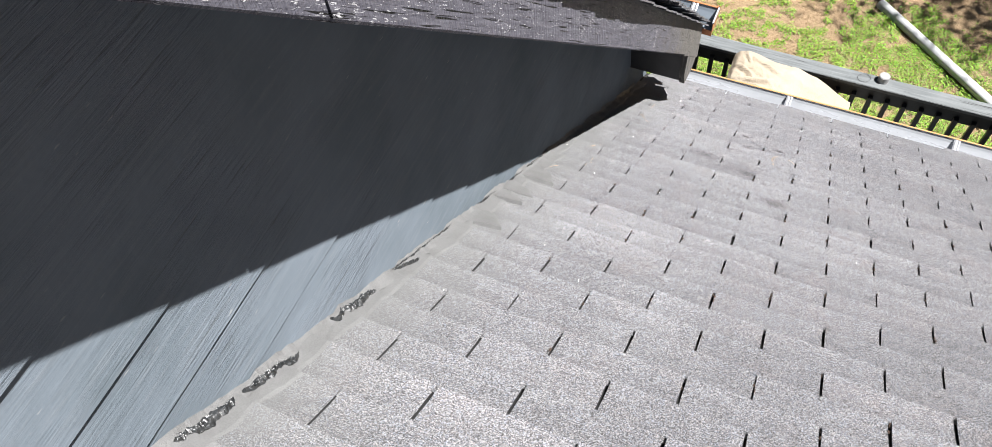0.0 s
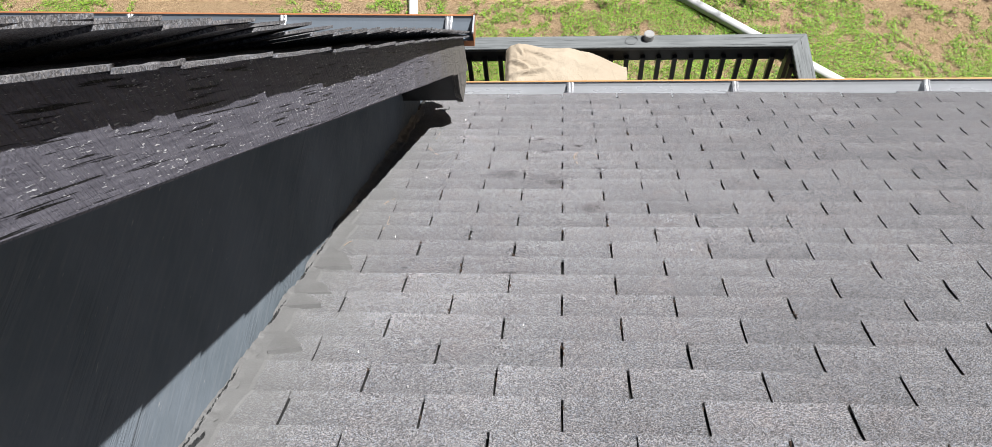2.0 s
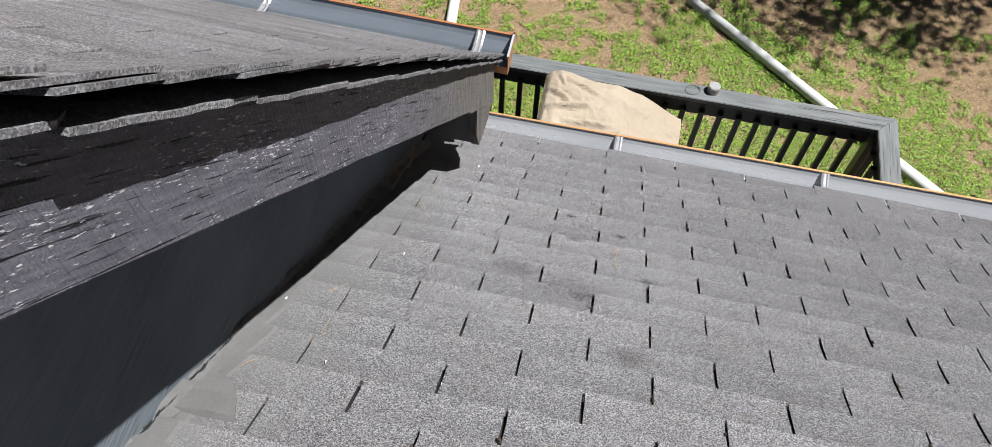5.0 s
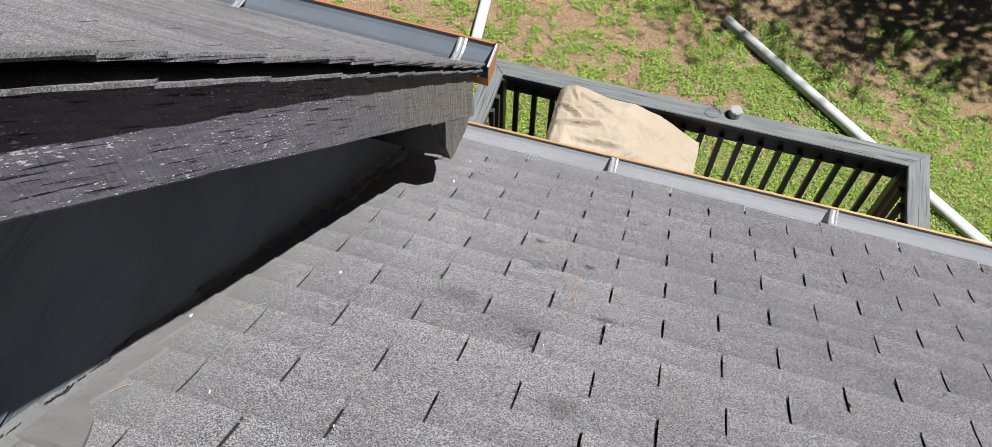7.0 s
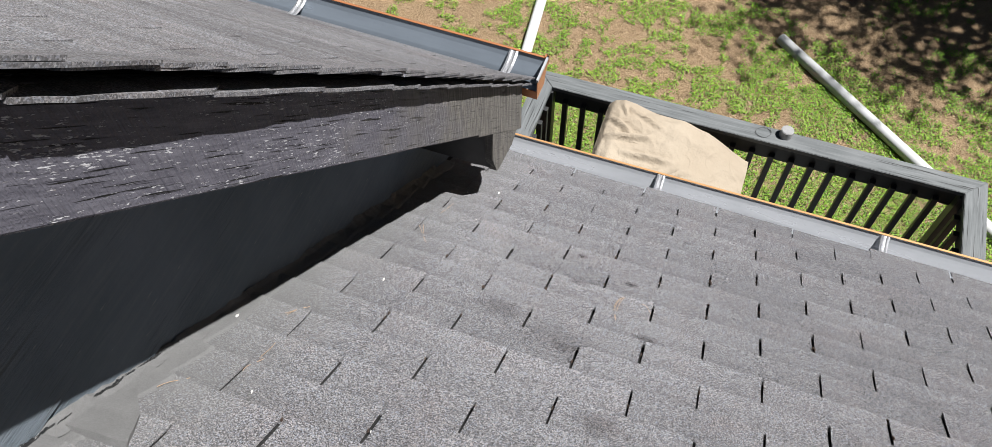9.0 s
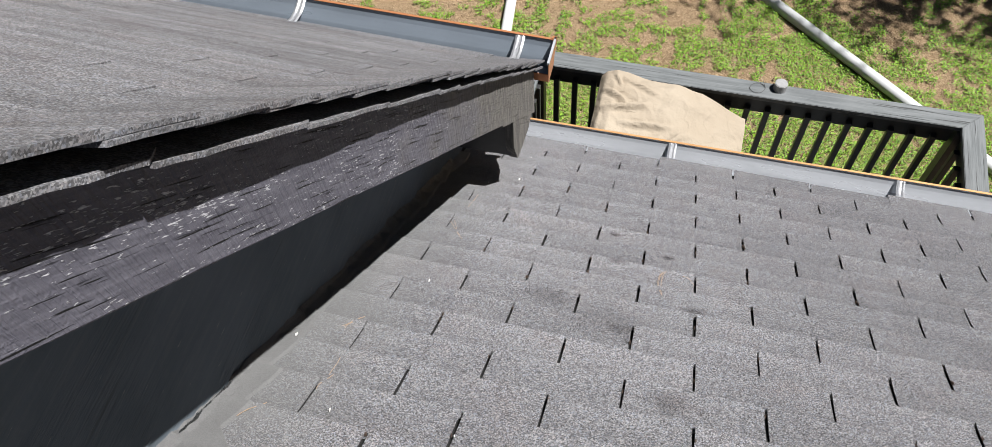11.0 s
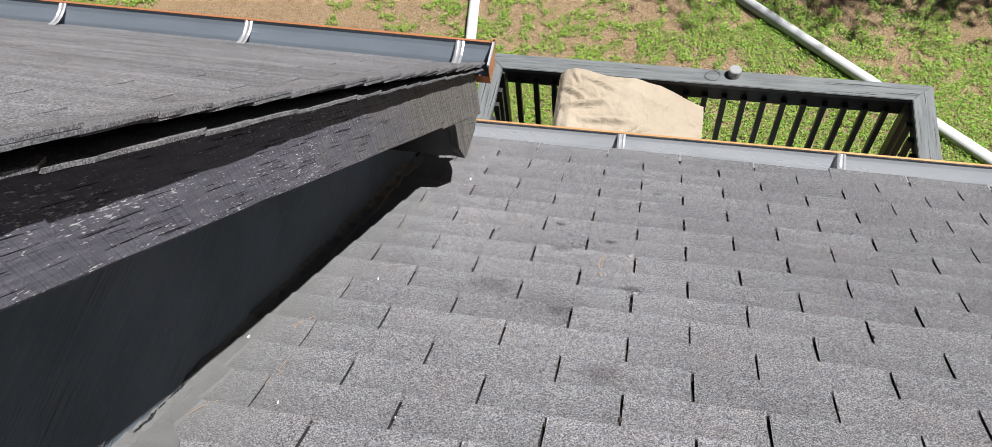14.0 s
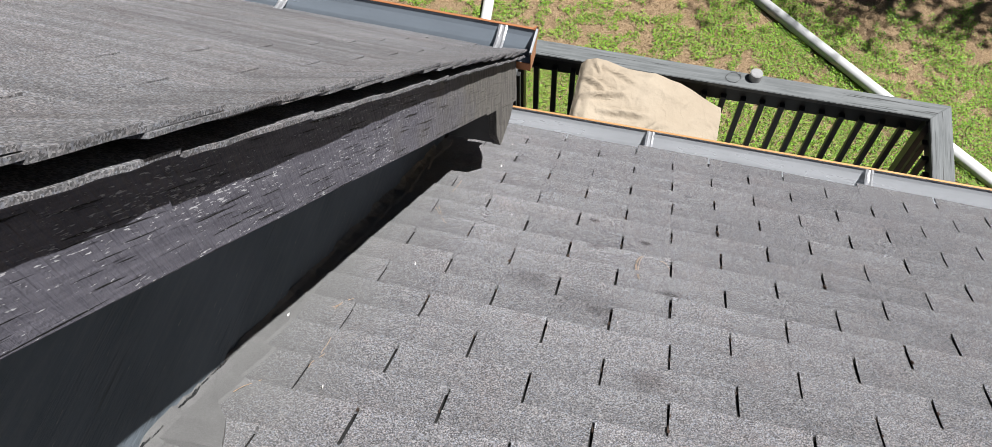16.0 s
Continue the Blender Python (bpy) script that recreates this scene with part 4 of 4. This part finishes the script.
for k, (xa, sa, xb, sb, w) in enumerate(((-0.761, -1.200, -0.750, -1.021, 0.034),(-0.753, -1.515, -0.742, -1.348, 0.030),(-0.757, -1.692, -0.747, -1.544, 0.040),(-0.766, -0.912, -0.743, -0.801, 0.010), (-0.765, -0.90, -0.764, -0.55, 0.007), (-0.766, -0.35, -0.764, -0.20, 0.010), (-0.765, -0.06, -0.762, 0.06, 0.010), (-0.766, 0.10, -0.764, 0.30, 0.006))):
    part("flake", torn_strip(xa, sa, xb, sb, w, 3 + k), TAR, tar)

litter = thing("pine_needles", "dry brown pine needles scattered on the shingles", "pine needles", (0, 0, 0))
litter.matrix_world = LOW
for bent in (((-0.646, 0.589), (-0.64, 0.63), (-0.625, 0.661)),
             ((-0.654, 0.594), (-0.642, 0.616), (-0.633, 0.652)),
             ((0.063, 1.251), (0.051, 1.185), (0.059, 1.12)),
             ((0.058, 1.24), (0.048, 1.171), (0.064, 1.095)),
             ((0.069, 1.257), (0.058, 1.192), (0.062, 1.103)),
             ((0.117, 1.242), (0.137, 1.233), (0.149, 1.199)),
             ((-0.603, 1.322), (-0.569, 1.265), (-0.538, 1.215)),
             ((-0.595, 1.336), (-0.57, 1.276), (-0.551, 1.238)),
             ((-0.603, 0.34), (-0.603, 0.371), (-0.593, 0.404)),
             ((-0.6, 0.397), (-0.603, 0.437), (-0.607, 0.472)),
             ((-0.703, 0.207), (-0.689, 0.237), (-0.673, 0.267)),
             ((-0.586, 1.472), (-0.586, 1.537), (-0.586, 1.604))):
    (xa, sa), (xb, sb), (xc, sc) = bent
    pts = []
    for k in range(9):
        f = k / 8
        a, b, c = (1 - f) ** 2, 2 * f * (1 - f), f * f
        mx, ms = 2 * xb - (xa + xc) / 2, 2 * sb - (sa + sc) / 2
        pts.append((a * xa + b * mx + c * xc, a * sa + b * ms + c * sc, 0.0140 + 0.002 * math.sin(f * 5 + xa * 9)))
    part("needle", tube(pts, 0.0006, 5), NEEDLE, litter)
specks = thing("droppings", "small white specks on the shingles", "specks", (0, 0, 0))
specks.matrix_world = LOW
for k, (x, s, sz) in enumerate(((-0.490, 1.840, 0.022), (-0.735, 0.525, 0.016), (-0.543, 0.910, 0.012), (-0.474, 1.512, 0.012), (-0.584, 1.749, 0.008), (-0.551, 0.290, 0.010), (-0.395, 0.765, 0.008), (-0.500, 2.126, 0.010), (0.02, 0.82, 0.006), (-0.30, 0.30, 0.006), (0.4, 0.2, 0.005), (-0.1, -0.3, 0.006), (-0.35, -0.6, 0.009), (-0.5, -0.45, 0.008), (-0.62, -0.9, 0.010))):
    part("speck", flake(x, s, sz * 0.8, sz * 0.3, 0.0125, 70 + k, 0.003), WHITE, specks)

# ---- crumbs caught in the slots between the tabs ----
crumbs = thing("roof_debris", "dark brown crumbs and bark bits caught between shingle tabs", "debris", (0, 0, 0))
crumbs.matrix_world = LOW
CRUMB = plain("dark_bark_crumb", (0.045, 0.028, 0.020), 0.9, scale=160, vary=0.5)
cr = random.Random(61)
for course in range(-7, 17):
    for col in range(-3, 6):
        if (col + course) % 2 == 0 or cr.random() > (0.75 if -2 <= col <= 2 else 0.35):
            continue
        for _ in range(cr.choice((1, 1, 2, 3))):
            along, aside = cr.uniform(0.004, COURSE - 0.015), cr.uniform(-0.004, 0.004)
            part("crumb", flake(col * TAB / 2 + aside, course * COURSE - along, cr.uniform(0.004, 0.017), cr.uniform(0.003, 0.007), 0.010, cr.randrange(9999), 0.005), CRUMB, crumbs)

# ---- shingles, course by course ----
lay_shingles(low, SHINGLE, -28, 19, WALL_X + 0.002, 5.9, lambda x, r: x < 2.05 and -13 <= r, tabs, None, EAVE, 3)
lay_shingles(upp, USHINGLE, -20, 19, -6.9, RAKE_X - 0.10, lambda x, r: x > -2.2 and r > -5, utabs, None, UEAVE, 5)
for r_ in range(-20, 20):
    s = UEAVE + (r_ - 19) * COURSE
    rr = random.Random(300 + r_)
    far = max(0.0, min(1.0, (19 - r_) / 10))
    over = overhang(s) + 0.003 + 0.008 * far + rr.uniform(-0.004, 0.003)
    inner = -0.762 if r_ % 2 == 0 else -0.6096
    me = rake_tab(s, RAKE_X + over - inner - 0.002, over, rr.uniform(0.0, 0.0015), (0.013 + 0.015 * far + 0.010 * max(0.0, min(1.0, -2 * s))) * rr.uniform(0.96, 1.05), 500 + r_)
    part("shingle", me, USHINGLE, upp)
